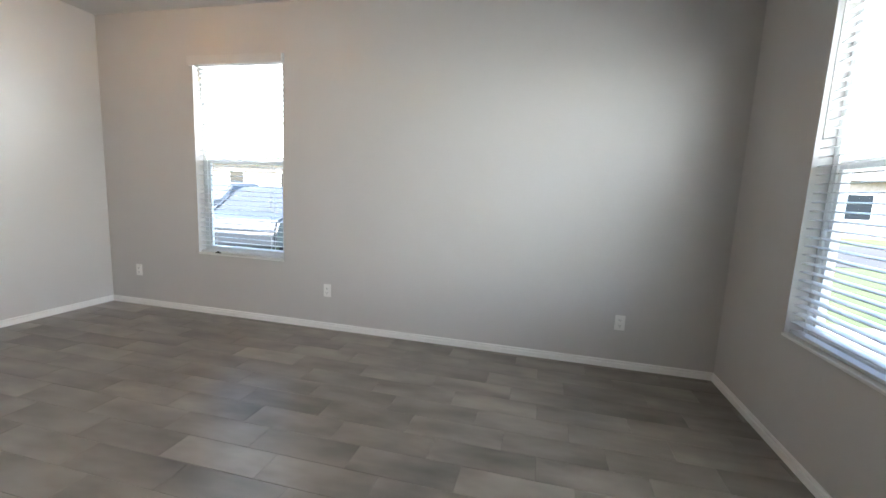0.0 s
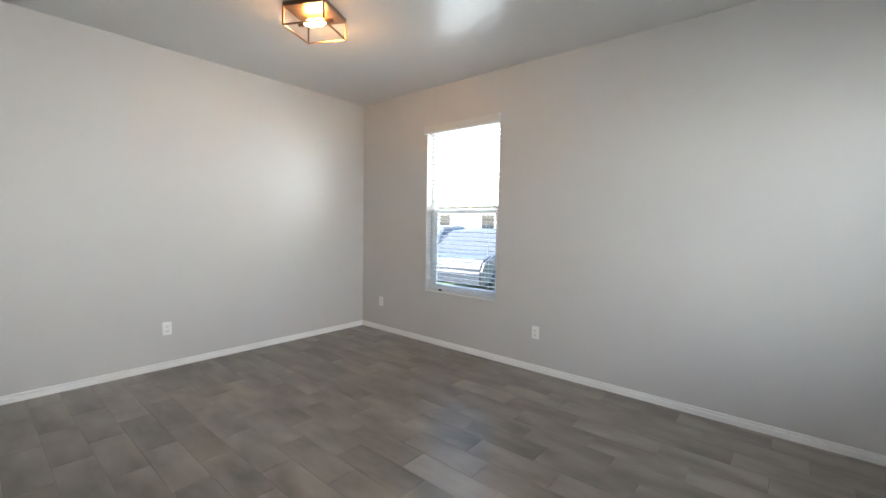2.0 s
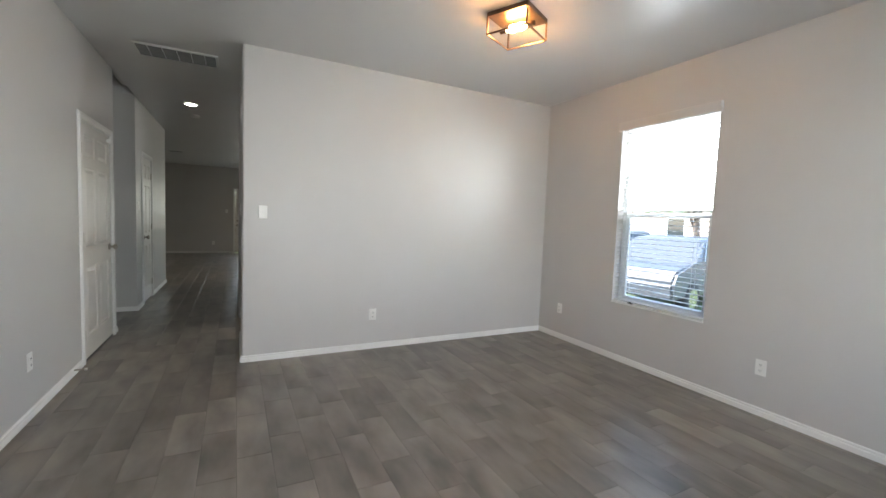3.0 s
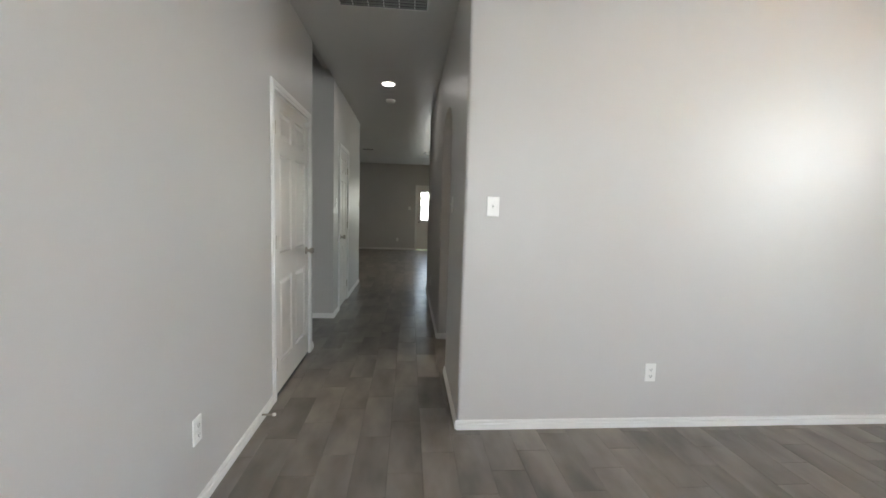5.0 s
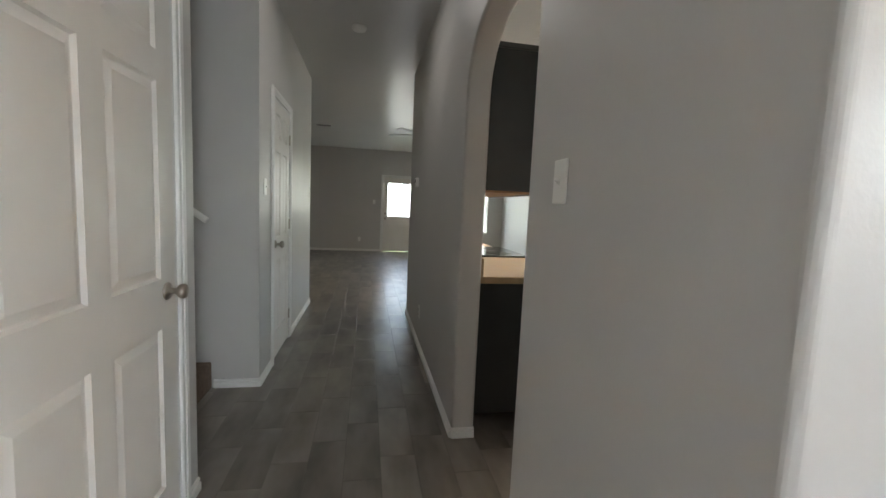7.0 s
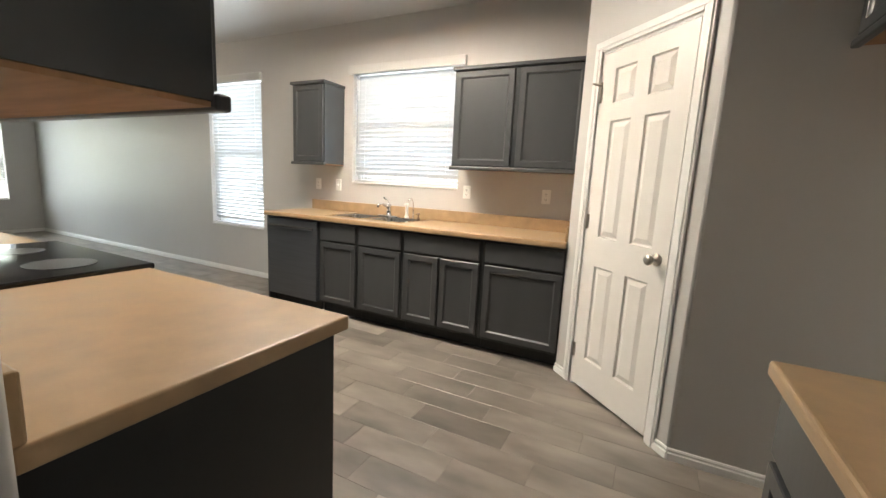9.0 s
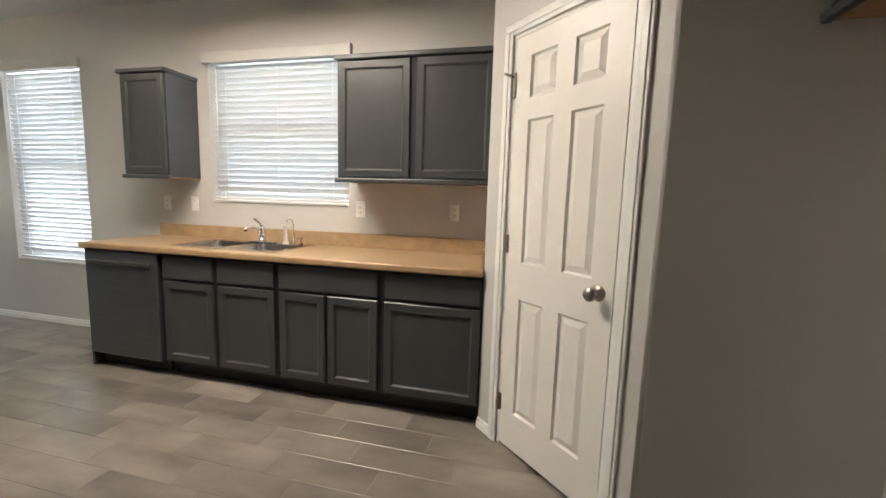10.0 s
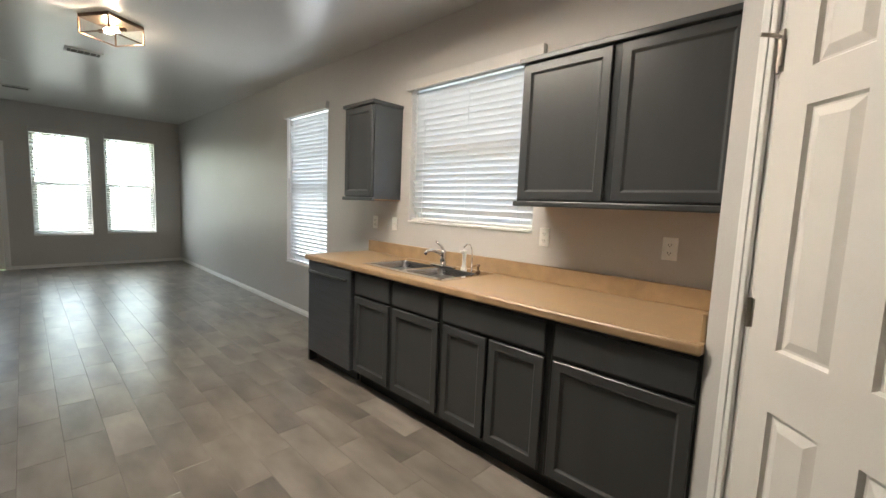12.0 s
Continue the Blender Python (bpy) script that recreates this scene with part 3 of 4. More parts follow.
plate(pose(0, 3.30, 0.33, 0, 0, E_), "outlet", OUT)

th = empty("thermostat", pose(0, 3.77, 1.53, 0, 0, E_), "white plastic thermostat on the hall wall", "thermostat")
bpart("case", (-0.055, -0.028, -0.045, 0.055, 0, 0.045), PLASTIC, th, 0.006)
bpart("display", (-0.03, -0.0295, -0.005, 0.03, -0.0275, 0.028), RING, th)

ds = empty("door_stop", pose(XW + 0.014, 0.12, 0.045, 0, 0, W_), "white sprung door stop on the baseboard", "door stop")
bm = bmesh.new()
tube(bm, [(0, 0.0, 0), (0, -0.065, 0)], 0.006, 8)
part("spring", bm, NICKEL, ds)
bm = bmesh.new()
tube(bm, [(0, -0.063, 0), (0, -0.080, 0)], 0.010, 10)
part("rubber_tip", bm, PLASTIC, ds)


# kitchen cabinets: local x along the run, front face at y = 0, wall towards +y
def cab_door(parent, x0, z0, x1, z1, name="door"):
    bm = bmesh.new()
    fr, t = 0.046, 0.019
    loops = [[bm.verts.new(p) for p in ((x0 + e, y, z0 + e), (x1 - e, y, z0 + e), (x1 - e, y, z1 - e), (x0 + e, y, z1 - e))]
             for e, y in ((0, 0), (0, -t + 0.003), (0.003, -t), (fr - 0.003, -t), (fr, -t + 0.002), (fr, -0.004))]
    for p, q in zip(loops, loops[1:]):
        for k in range(4):
            bm.faces.new((p[k], p[(k + 1) % 4], q[(k + 1) % 4], q[k]))
    dr = part(name, bm, CAB, parent)
    bm = bmesh.new()
    a, b_, c, d_ = x0 + fr, z0 + fr, x1 - fr, z1 - fr
    def ring(e, y):
        return [bm.verts.new(p) for p in ((a + e, y, b_ + e), (c - e, y, b_ + e), (c - e, y, d_ - e), (a + e, y, d_ - e))]
    rs = [ring(-0.001, -0.016), ring(0.005, -0.010), ring(0.010, -0.0065)]
    for p, q in zip(rs, rs[1:]):
        for k in range(4):
            bm.faces.new((p[k], p[(k + 1) % 4], q[(k + 1) % 4], q[k]))
    bm.faces.new(rs[-1])
    part("panel", bm, CAB, dr)
    return dr


def base_cabinet(m, w, drawers, doors, label, depth=0.58, finished=()):
    o = empty("base_cabinet", m, label, "cabinet", "base cabinets")
    bm = bmesh.new()
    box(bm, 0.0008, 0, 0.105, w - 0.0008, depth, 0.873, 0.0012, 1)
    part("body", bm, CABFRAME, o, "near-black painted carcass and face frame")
    bpart("toe_kick", (0.0008, 0.07, 0.0, w - 0.0008, 0.085, 0.104), CABDARK, o)
    for a, b in drawers:
        bpart("drawer_front", (a, -0.019, 0.705, b, 0, 0.852), CAB, o, 0.005)
    for a, b in doors:
        cab_door(o, a, 0.128, b, 0.684)
    return o


RUN = pose(2.785, 4.49, 0, 0, 0, E_)


def at(x):
    return RUN @ Matrix.Translation((x, 0, 0))


base_cabinet(at(0.665), 0.445, [(0.025, 0.425)], [(0.025, 0.425)], "charcoal base cabinet with one drawer and door")
base_cabinet(at(1.11), 0.470, [(0.022, 0.446)], [(0.022, 0.446)], "charcoal base cabinet with one drawer and door")
base_cabinet(at(1.58), 0.700, [(0.015, 0.675)], [(0.015, 0.330), (0.352, 0.675)], "charcoal base cabinet, wide drawer front, two doors")
base_cabinet(at(2.28), 0.600, [(0.022, 0.590)], [(0.022, 0.590)], "wide charcoal base cabinet beside the pantry")

dw = empty("dishwasher", at(0.0), "grey dishwasher with bar handle under the worktop", "dishwasher")
bpart("end_panel", (0.0, -0.016, 0.0, 0.022, 0.58, 0.873), CAB, dw, 0.002)
bpart("tub", (0.026, 0.02, 0.10, 0.655, 0.57, 0.868), BLACK, dw)
bpart("door", (0.028, -0.030, 0.105, 0.652, 0.02, 0.858), DARKSTEEL, dw, 0.006)
bm = bmesh.new()
box(bm, 0.055, -0.052, 0.775, 0.625, -0.040, 0.800, 0.005)
for x in (0.07, 0.59):
    box(bm, x, -0.042, 0.780, x + 0.02, -0.028, 0.795)
part("handle", bm, STEEL, dw, "steel bar handle")
bpart("kick_plate", (0.03, 0.05, 0.012, 0.652, 0.065, 0.098), CABDARK, dw)

# worktop along the window wall, cut out for the sink
SX0, SX1, SY0, SY1 = 2.85, 3.28, 2.99, 3.79
wt = empty("worktop", pose(0, 0, 0), "tan wood-look laminate worktop with backsplash", "worktop")
bm = bmesh.new()
for b in ((2.762, 1.612, 0.878, SX0, 4.505, 0.915), (SX1, 1.612, 0.878, XE - 0.001, 4.505, 0.915), (SX0, 1.612, 0.878, SX1, SY0, 0.915), (SX0, SY1, 0.878, SX1, 4.505, 0.915)):
    box(bm, *b)
bmesh.ops.remove_doubles(bm, verts=bm.verts, dist=0.0002)
part("slab", bm, LAMINATE, wt)
bpart("front_edge", (2.737, 1.612, 0.874, 2.764, 4.505, 0.9155), LAMINATE, wt, 0.010, seg=3)
bpart("backsplash", (XE - 0.022, 1.612, 0.9155, XE - 0.001, 4.49, 1.018), LAMINATE, wt, 0.005)
bpart("side_splash", (2.79, 1.612, 0.9155, XE - 0.023, 1.630, 1.018), LAMINATE, wt, 0.005)

sink = empty("kitchen_sink", pose(0, 0, 0), "stainless steel double-bowl sink set into the worktop", "sink")
bm = bmesh.new()
bowls = ((2.875, 3.215, 3.015, 3.365), (2.875, 3.215, 3.415, 3.765))
rx0, rx1, ry0, ry1 = SX0 - 0.018, SX1 + 0.045, SY0 - 0.018, SY1 + 0.018
zr0, zr1 = 0.9158, 0.9215
for b in ((rx0, ry0, 2.875, ry1), (3.215, ry0, rx1, ry1), (2.875, ry0, 3.215, 3.015), (2.875, 3.365, 3.215, 3.415), (2.875, 3.765, 3.215, ry1)):
    box(bm, b[0], b[1], zr0, b[2], b[3], zr1)
part("rim", bm, CHROME, sink)
for x0, x1, y0, y1 in bowls:
    bm = bmesh.new()
    rings = []
    for dd, z in ((0, 0.921), (0.006, 0.905), (0.012, 0.75), (0.045, 0.722)):
        c = 0.05
        ring = []
        for cx, cy, a0 in ((x1 - dd - c, y1 - dd - c, 0), (x0 + dd + c, y1 - dd - c, 90), (x0 + dd + c, y0 + dd + c, 180), (x1 - dd - c, y0 + dd + c, 270)):
            for k in range(5):
                a = radians(a0 + k * 22.5)
                ring.append(bm.verts.new((cx + c * math.cos(a), cy + c * math.sin(a), z)))
        rings.append(ring)
    for a, b in zip(rings, rings[1:]):
        for k in range(len(a)):
            f = bm.faces.new((a[k], b[k], b[(k + 1) % len(a)], a[(k + 1) % len(a)]))
            f.smooth = True
    bm.faces.new(rings[-1][::-1])
    bowl = part("bowl", bm, STEEL, sink)
    bm = bmesh.new()
    cyl(bm, 0.042, 0.004, Matrix.Translation(((x0 + x1) / 2, (y0 + y1) / 2, 0.724)))
    part("drain", bm, CHROME, bowl)

tap = empty("kitchen_faucet", pose(3.255, 3.385, 0.9215), "chrome single-lever kitchen faucet behind the sink", "faucet")
bpart("base_plate", (-0.026, -0.11, 0, 0.026, 0.11, 0.012), CHROME, tap, 0.005)
bm = bmesh.new()
lathe(bm, [(0.024, 0.010), (0.023, 0.06), (0.020, 0.10), (0.021, 0.115), (0.012, 0.125)])
part("valve_body", bm, CHROME, tap)
bm = bmesh.new()
tube(bm, [(0, 0, 0.075), (-0.05, 0, 0.105), (-0.11, 0, 0.125), (-0.17, 0, 0.120), (-0.185, 0, 0.100)], 0.0115, 12)
part("spout", bm, CHROME, tap)
bm = bmesh.new()
tube(bm, [(0, 0, 0.118), (-0.015, 0.01, 0.150), (-0.055, 0.022, 0.180)], 0.009, 10)
part("lever", bm, CHROME, tap)
spr = empty("sink_sprayer", pose(3.265, 3.19, 0.9215), "white side sprayer standing beside the faucet", "sprayer")
bm = bmesh.new()
lathe(bm, [(0.024, 0), (0.022, 0.008), (0.015, 0.03), (0.013, 0.09), (0.017, 0.12), (0.014, 0.14)])
part("wand", bm, PLASTIC, spr)
bpart("trigger", (-0.04, -0.008, 0.122, -0.008, 0.008, 0.136), PLASTIC, spr, 0.004)
fil = empty("filter_tap", pose(3.275, 3.125, 0.9215), "slim chrome gooseneck filtered-water tap", "faucet")
bm = bmesh.new()
tube(bm, [(0, 0, 0), (0, 0, 0.10), (-0.005, 0, 0.15), (-0.03, 0, 0.185), (-0.065, 0, 0.19), (-0.09, 0, 0.17)], 0.005, 8)
part("neck", bm, CHROME, fil)
soap = empty("soap_dispenser", pose(3.265, 3.06, 0.9215), "dark bronze soap dispenser pump at the sink", "dispenser")
bm = bmesh.new()
lathe(bm, [(0.017, 0), (0.016, 0.01), (0.007, 0.016), (0.007, 0.04), (0.013, 0.042), (0.012, 0.056)])
part("pump", bm, BRONZE, soap)
bm = bmesh.new()
tube(bm, [(0, 0, 0.049), (-0.045, 0, 0.047)], 0.005, 8)
part("nozzle", bm, BRONZE, soap)


def upper_cabinet(m, w, z0, z1, doors, label, depth=0.30, raw=False):
    o = empty("wall_cabinet", m, label, "cabinet", "wall cabinets")
    bpart("body", (0.001, 0, z0 + 0.012, w - 0.001, depth, z1 - 0.02), CABSIDE, o, 0.0015, seg=1)
    bpart("crown", (-0.012, -0.030, z1 - 0.030, w + 0.012, depth, z1), CAB, o, 0.006)
    bm = bmesh.new()
    box(bm, -0.010, -0.026, z0 - 0.004, w + 0.010, 0.004, z0 + 0.026, 0.006)
    part("light_rail", bm, CAB, o)
    bpart("bottom_panel", (0.004, 0.006, z0 + 0.002, w - 0.004, depth - 0.002, z0 + 0.011), RAWWOOD, o, label="bare wood underside")
    for a, b in doors:
        cab_door(o, a, z0 + 0.034, b, z1 - 0.040)
    return o


UP = pose(3.105, 4.485, 0, 0, 0, E_)
upper_cabinet(UP, 0.425, 1.385, 2.185, [(0.018, 0.407)], "narrow charcoal wall cabinet beside the window", 0.284)
upper_cabinet(UP @ Matrix.Translation((1.815, 0, 0)), 1.055, 1.385, 2.190, [(0.018, 0.505), (0.55, 1.037)], "charcoal two-door wall cabinet beside the pantry", 0.284)

# run on the kitchen side of the hall wall
ISL = pose(0.748, 1.832, 0, 0, 0, W_)
base_cabinet(ISL, 0.915, [(0.02, 0.895)], [(0.02, 0.45), (0.47, 0.895)], "charcoal base cabinet between arch and range", 0.61)
base_cabinet(ISL @ Matrix.Translation((1.70, 0, 0)), 0.80, [(0.02, 0.78)], [(0.02, 0.39), (0.41, 0.78)], "charcoal base cabinet beyond the range", 0.61)
for y0, y1 in ((1.815, 2.745), (3.53, 4.355)):
    c = empty("worktop", pose(0, 0, 0), "short tan laminate worktop beside the range", "worktop")
    bpart("slab", (TW + 0.002, y0, 0.876, 0.787, y1, 0.915), LAMINATE, c, 0.006, seg=3)
    bpart("backsplash", (TW + 0.001, y0, 0.9155, TW + 0.022, y1, 1.018), LAMINATE, c, 0.005)
UPI = pose(0.44, 1.832, 0, 0, 0, W_)
upper_cabinet(UPI, 0.915, 1.385, 2.185, [(0.018, 0.448), (0.468, 0.897)], "charcoal two-door wall cabinet beside the arch", 0.297)
upper_cabinet(UPI @ Matrix.Translation((0.93, 0, 0)), 0.76, 1.78, 2.185, [(0.018, 0.37), (0.39, 0.742)], "short charcoal wall cabinet over the range", 0.297)
upper_cabinet(UPI @ Matrix.Translation((1.70, 0, 0)), 0.80, 1.385, 2.185, [(0.018, 0.39), (0.41, 0.782)], "charcoal two-door wall cabinet beyond the range", 0.297)
hood = empty("range_hood", pose(0.13, 2.760, 1.63), "slim black hood under the short cabinet", "hood")
bpart("canopy", (0.002, 0.01, 0, 0.46, 0.75, 0.145), BLACK, hood, 0.01)

st = empty("kitchen_range", pose(0.13, 2.752, 0), "black glass-top electric range", "range")
bpart("body", (0.03, 0.005, 0.02, 0.635, 0.765, 0.905), BLACK, st, 0.004)
bpart("cooktop", (0.02, 0.0, 0.9055, 0.680, 0.770, 0.928), BLACKGLASS, st, 0.006, "black glass cooktop")
for x, y, r in ((0.22, 0.2, 0.08), (0.22, 0.56, 0.10), (0.48, 0.2, 0.10), (0.48, 0.56, 0.08)):
    bm = bmesh.new()
    bmesh.ops.create_circle(bm, cap_ends=True, segments=32, radius=r, matrix=Matrix.Translation((x, y, 0.9292)))
    part("burner", bm, RING, st)
bpart("oven_door", (0.635, 0.015, 0.19, 0.672, 0.755, 0.80), BLACKGLASS, st, 0.006)
bpart("oven_handle", (0.690, 0.06, 0.745, 0.708, 0.71, 0.770), STEEL, st, 0.006)
bpart("drawer", (0.635, 0.015, 0.03, 0.668, 0.755, 0.18), BLACK, st, 0.004)
bpart("control_panel", (0.006, 0.0, 0.929, 0.075, 0.77, 1.09), BLACK, st, 0.01)

# counter by the refrigerator space
SCM = pose(1.09, 0.805, 0, 0, 0, S_)
base_cabinet(SCM, 0.95, [(0.02, 0.46), (0.49, 0.93)], [(0.02, 0.46), (0.49, 0.93)], "charcoal base cabinet beside the refrigerator space", 0.60)
c = empty("worktop", pose(0, 0, 0), "short tan laminate worktop by the refrigerator space", "worktop")
bpart("slab", (TW + 0.002, 0.197, 0.876, 1.100, 0.850, 0.915), LAMINATE, c, 0.010, seg=3)
bpart("backsplash", (TW + 0.002, 0.196, 0.9155, 1.09, 0.216, 1.018), LAMINATE, c, 0.005)
upper_cabinet(pose(2.095, 0.515, 0, 0, 0, S_), 0.98, 1.85, 2.25, [(0.02, 0.48), (0.50, 0.96)], "charcoal wall cabinet over the refrigerator space", 0.315)


# light fittings
def box_lamp(m, bulb, label):
    o = empty("ceiling_light", m, label, "lamp", "box ceiling lights")
    s, h = 0.15, 0.152
    bpart("canopy", (-s - 0.005, -s - 0.005, -0.030, s + 0.005, s + 0.005, 0), BRONZE, o, 0.004)
    bm = bmesh.new()
    r = 0.0048
    for x in (-s, s):
        for y in (-s, s):
            box(bm, x - r, y - r, -h, x + r, y + r, -0.03)
    for k in (-s, s):
        box(bm, -s + r, k - r, -h, s - r, k + r, -h + 2 * r)
        box(bm, k - r, -s + r, -h, k + r, s - r, -h + 2 * r)
    part("frame", bm, BRONZE, o)
    for k in (-1, 1):
        for b in ((-s + 0.008, k * s - 0.0012, -h + 0.012, s - 0.008, k * s + 0.0012, -0.031), (k * s - 0.0012, -s + 0.008, -h + 0.012, k * s + 0.0012, s - 0.008, -0.031)):
            bpart("pane", b, LAMPGLASS, o).visible_shadow = False
    for k in (-1, 1):
        bm = bmesh.new()
        cyl(bm, 0.017, 0.05, Matrix.Translation((k * 0.105, 0, -0.080)) @ Matrix.Rotation(math.pi / 2, 4, "Y"), seg=14)
        sk = part("socket", bm, BRONZE, o)
        bm = bmesh.new()
        lathe(bm, [(0.012, 0), (0.016, 0.015), (0.027, 0.04), (0.029, 0.055), (0.022, 0.076), (0.002, 0.086)], Matrix.Translation((k * 0.082, 0, -0.080)) @ Matrix.Rotation(-k * math.pi / 2, 4, "Y"), seg=16)
        part("bulb", bm, bulb, sk)
    return o


box_lamp(pose(1.697, -1.582, H, 0, 0, -64), BULB_WARM, "square bronze-framed glass ceiling lamp, amber bulbs lit")
box_lamp(pose(1.69, 5.82, H, 0, 0, -58), BULB_SOFT, "square bronze-framed glass ceiling lamp, bulbs lit")

can = empty("recessed_light", pose(-0.592, 2.603, H), "lit round recessed ceiling light in the hall", "lamp")
bm = bmesh.new()
lathe(bm, [(0.060, -0.002), (0.088, -0.002), (0.090, -0.006), (0.086, -0.011), (0.066, -0.012), (0.060, -0.008)], seg=32)
part("trim_ring", bm, PLASTIC, can)
bm = bmesh.new()
cyl(bm, 0.065, 0.006, Matrix.Translation((0, 0, -0.0095)), seg=32)
part("lens", bm, CAN_GLOW, can)
sm = empty("smoke_detector", pose(-0.60, 3.35, H), "small white smoke detector on the hall ceiling", "detector")
bm = bmesh.new()
lathe(bm, [(0.060, 0), (0.062, -0.015), (0.052, -0.032), (0.020, -0.036), (0.002, -0.036)], seg=24)
part("case", bm, PLASTIC, sm)

fl = empty("fluorescent_light", pose(2.10, 3.13, H), "lit rectangular fluorescent ceiling light in the kitchen", "lamp")
bpart("housing", (-0.15, -0.64, -0.035, 0.15, 0.64, 0), PLASTIC, fl, 0.004)
bpart("diffuser", (-0.128, -0.618, -0.080, 0.128, 0.618, -0.036), TUBE_GLOW, fl, 0.012, "glowing white acrylic cover", 3)
for k in (-1, 1):
    bpart("end_rail", (-0.15, min(k * 0.62, k * 0.642), -0.098, 0.15, max(k * 0.62, k * 0.642), -0.036), RAWWOOD, fl, 0.004)
    bpart("side_rail", (min(k * 0.13, k * 0.15), -0.619, -0.098, max(k * 0.13, k * 0.15), 0.619, -0.036), RAWWOOD, fl, 0.004)


def ceiling_vent(cx, cy, w, d, label, slats, along_x=True):
    o = empty("ceiling_vent", pose(cx, cy, H, 0, 0, 0 if along_x else 90), label, "vent")
    f = 0.022
    bpart("backing", (-w / 2 + f, -d / 2 + f, -0.003, w / 2 - f, d / 2 - f, -0.001), HOLE, o)
    bm = bmesh.new()
    for b in ((-w / 2, -d / 2, -w / 2 + f, d / 2), (w / 2 - f, -d / 2, w / 2, d / 2), (-w / 2 + f, -d / 2, w / 2 - f, -d / 2 + f), (-w / 2 + f, d / 2 - f, w / 2 - f, d / 2)):
        box(bm, b[0], b[1], -0.012, b[2], b[3], 0, 0.003, 1)
    part("frame", bm, VENT, o)
    bm = bmesh.new()
    box(bm, -w / 2 + f, -0.007, -0.0012, w / 2 - f, 0.007, 0.0012)
    first = part("slat", bm, LOUVRE, o)
    for i in range(slats):
        s = first if i == 0 else new("slat", first.data)
        s.parent = o
        s.matrix_basis = pose(0, -d / 2 + f + (i + 0.5) * (d - 2 * f) / slats, -0.010, -48, 0, 0)
    bm = bmesh.new()
    for k in range(1, 6):
        x = -w / 2 + k * w / 6
        box(bm, x - 0.003, -d / 2 + f, -0.013, x + 0.003, d / 2 - f, -0.008)
    part("crossbar", bm, VENT, o)


ceiling_vent(-0.53, 0.63, 0.66, 0.34, "white louvred return-air grille on the hall ceiling", 7)
ceiling_vent(1.61, 7.05, 0.30, 0.16, "small louvred ceiling register in the living area", 3)
ceiling_vent(1.10, 9.85, 0.30, 0.16, "small louvred ceiling register by the rear windows", 3)
ceiling_vent(-1.36, 8.05, 0.30, 0.16, "small louvred ceiling register in the living area", 3)

fan = empty("ceiling_fan", pose(0.45, 6.90, H, 0, 0, 8), "white five-blade ceiling fan at rest", "fan")
bm = bmesh.new()
lathe(bm, [(0.07, 0), (0.065, -0.03), (0.015, -0.05), (0.013, -0.14), (0.09, -0.16), (0.12, -0.20), (0.12, -0.26), (0.08, -0.30), (0.01, -0.31)])
part("motor", bm, VENT, fan)
bm = bmesh.new()
lathe(bm, [(0.08, -0.31), (0.10, -0.35), (0.08, -0.40), (0.02, -0.42), (0.002, -0.42)])
part("light_bowl", bm, PLASTIC, fan)
for k in range(5):
    bm = bmesh.new()
    box(bm, 0.17, -0.06, -0.004, 0.66, 0.06, 0.004, 0.003)
    bl = part("blade", bm, SLAT, fan)
    bl.matrix_basis = pose(0, 0, -0.25, 0, 0, 72 * k) @ pose(0, 0, 0, 10, 0, 0)
    bm = bmesh.new()
    box(bm, 0.10, -0.02, -0.010, 0.20, 0.02, -0.004)
    part("bracket", bm, NICKEL, bl)

# stairs that climb away from the hall
stairs = empty("staircase", pose(XW - 0.30, (HW1 + HW2) / 2, 0), "brown carpeted stairs climbing away from the hall", "stairs", kind="structure")
hw = (HW2 - HW1) / 2 - 0.004
for i in range(9):
    bm = bmesh.new()
    box(bm, -0.265 * (i + 1), -hw, 0, -0.265 * i + 0.0, hw, 0.185 * (i + 1), 0.012)
    part("stair", bm, CARPET, stairs)
rail = empty("handrail", pose(XW - 0.2, HW2, 0), "white wooden handrail on brackets beside the stairs", "handrail")
bm = bmesh.new()
tube(bm, [(-0.10, -0.06, 1.14), (-2.3, -0.06, 2.68)], 0.021, 12)
part("rail", bm, TRIM, rail)
bm = bmesh.new()
tube(bm, [(-0.4, 0.0, 1.30), (-0.4, -0.06, 1.33)], 0.008, 8)
part("bracket", bm, NICKEL, rail)

# outside: ground, drive, street, cars, houses, fence, trees
GZ = -0.25
bm = bmesh.new()
box(bm, -600, -600, GZ - 0.2, 600, 600, GZ)
tagged(part("ground", bm, GRASS), "mown green lawn round the house", kind="structure")
bm = bmesh.new()
box(bm, 13.0, -80, GZ + 0.004, 20.5, 80, GZ + 0.02)
tagged(part("road", bm, ASPHALT), "grey asphalt street", kind="structure")
bm = bmesh.new()
box(bm, 5.0, -80, GZ + 0.004, 6.3, 80, GZ + 0.05)
box(bm, 8.0, 3.4, GZ + 0.004, 13.0, 7.4, GZ + 0.05)
box(bm, -2, YS - 9, GZ + 0.004, 2.2, YS - 0.4, GZ + 0.05)
tagged(part("pavement", bm, CONCRETE), "pale concrete pavement and drive", kind="structure")
bm = bmesh.new()
box(bm, XFAR - 0.12, YS - 0.15, GZ, XE + 0.15, YN + 0.15, -0.03)
tagged(part("foundation", bm, CONCRETE), kind="structure")


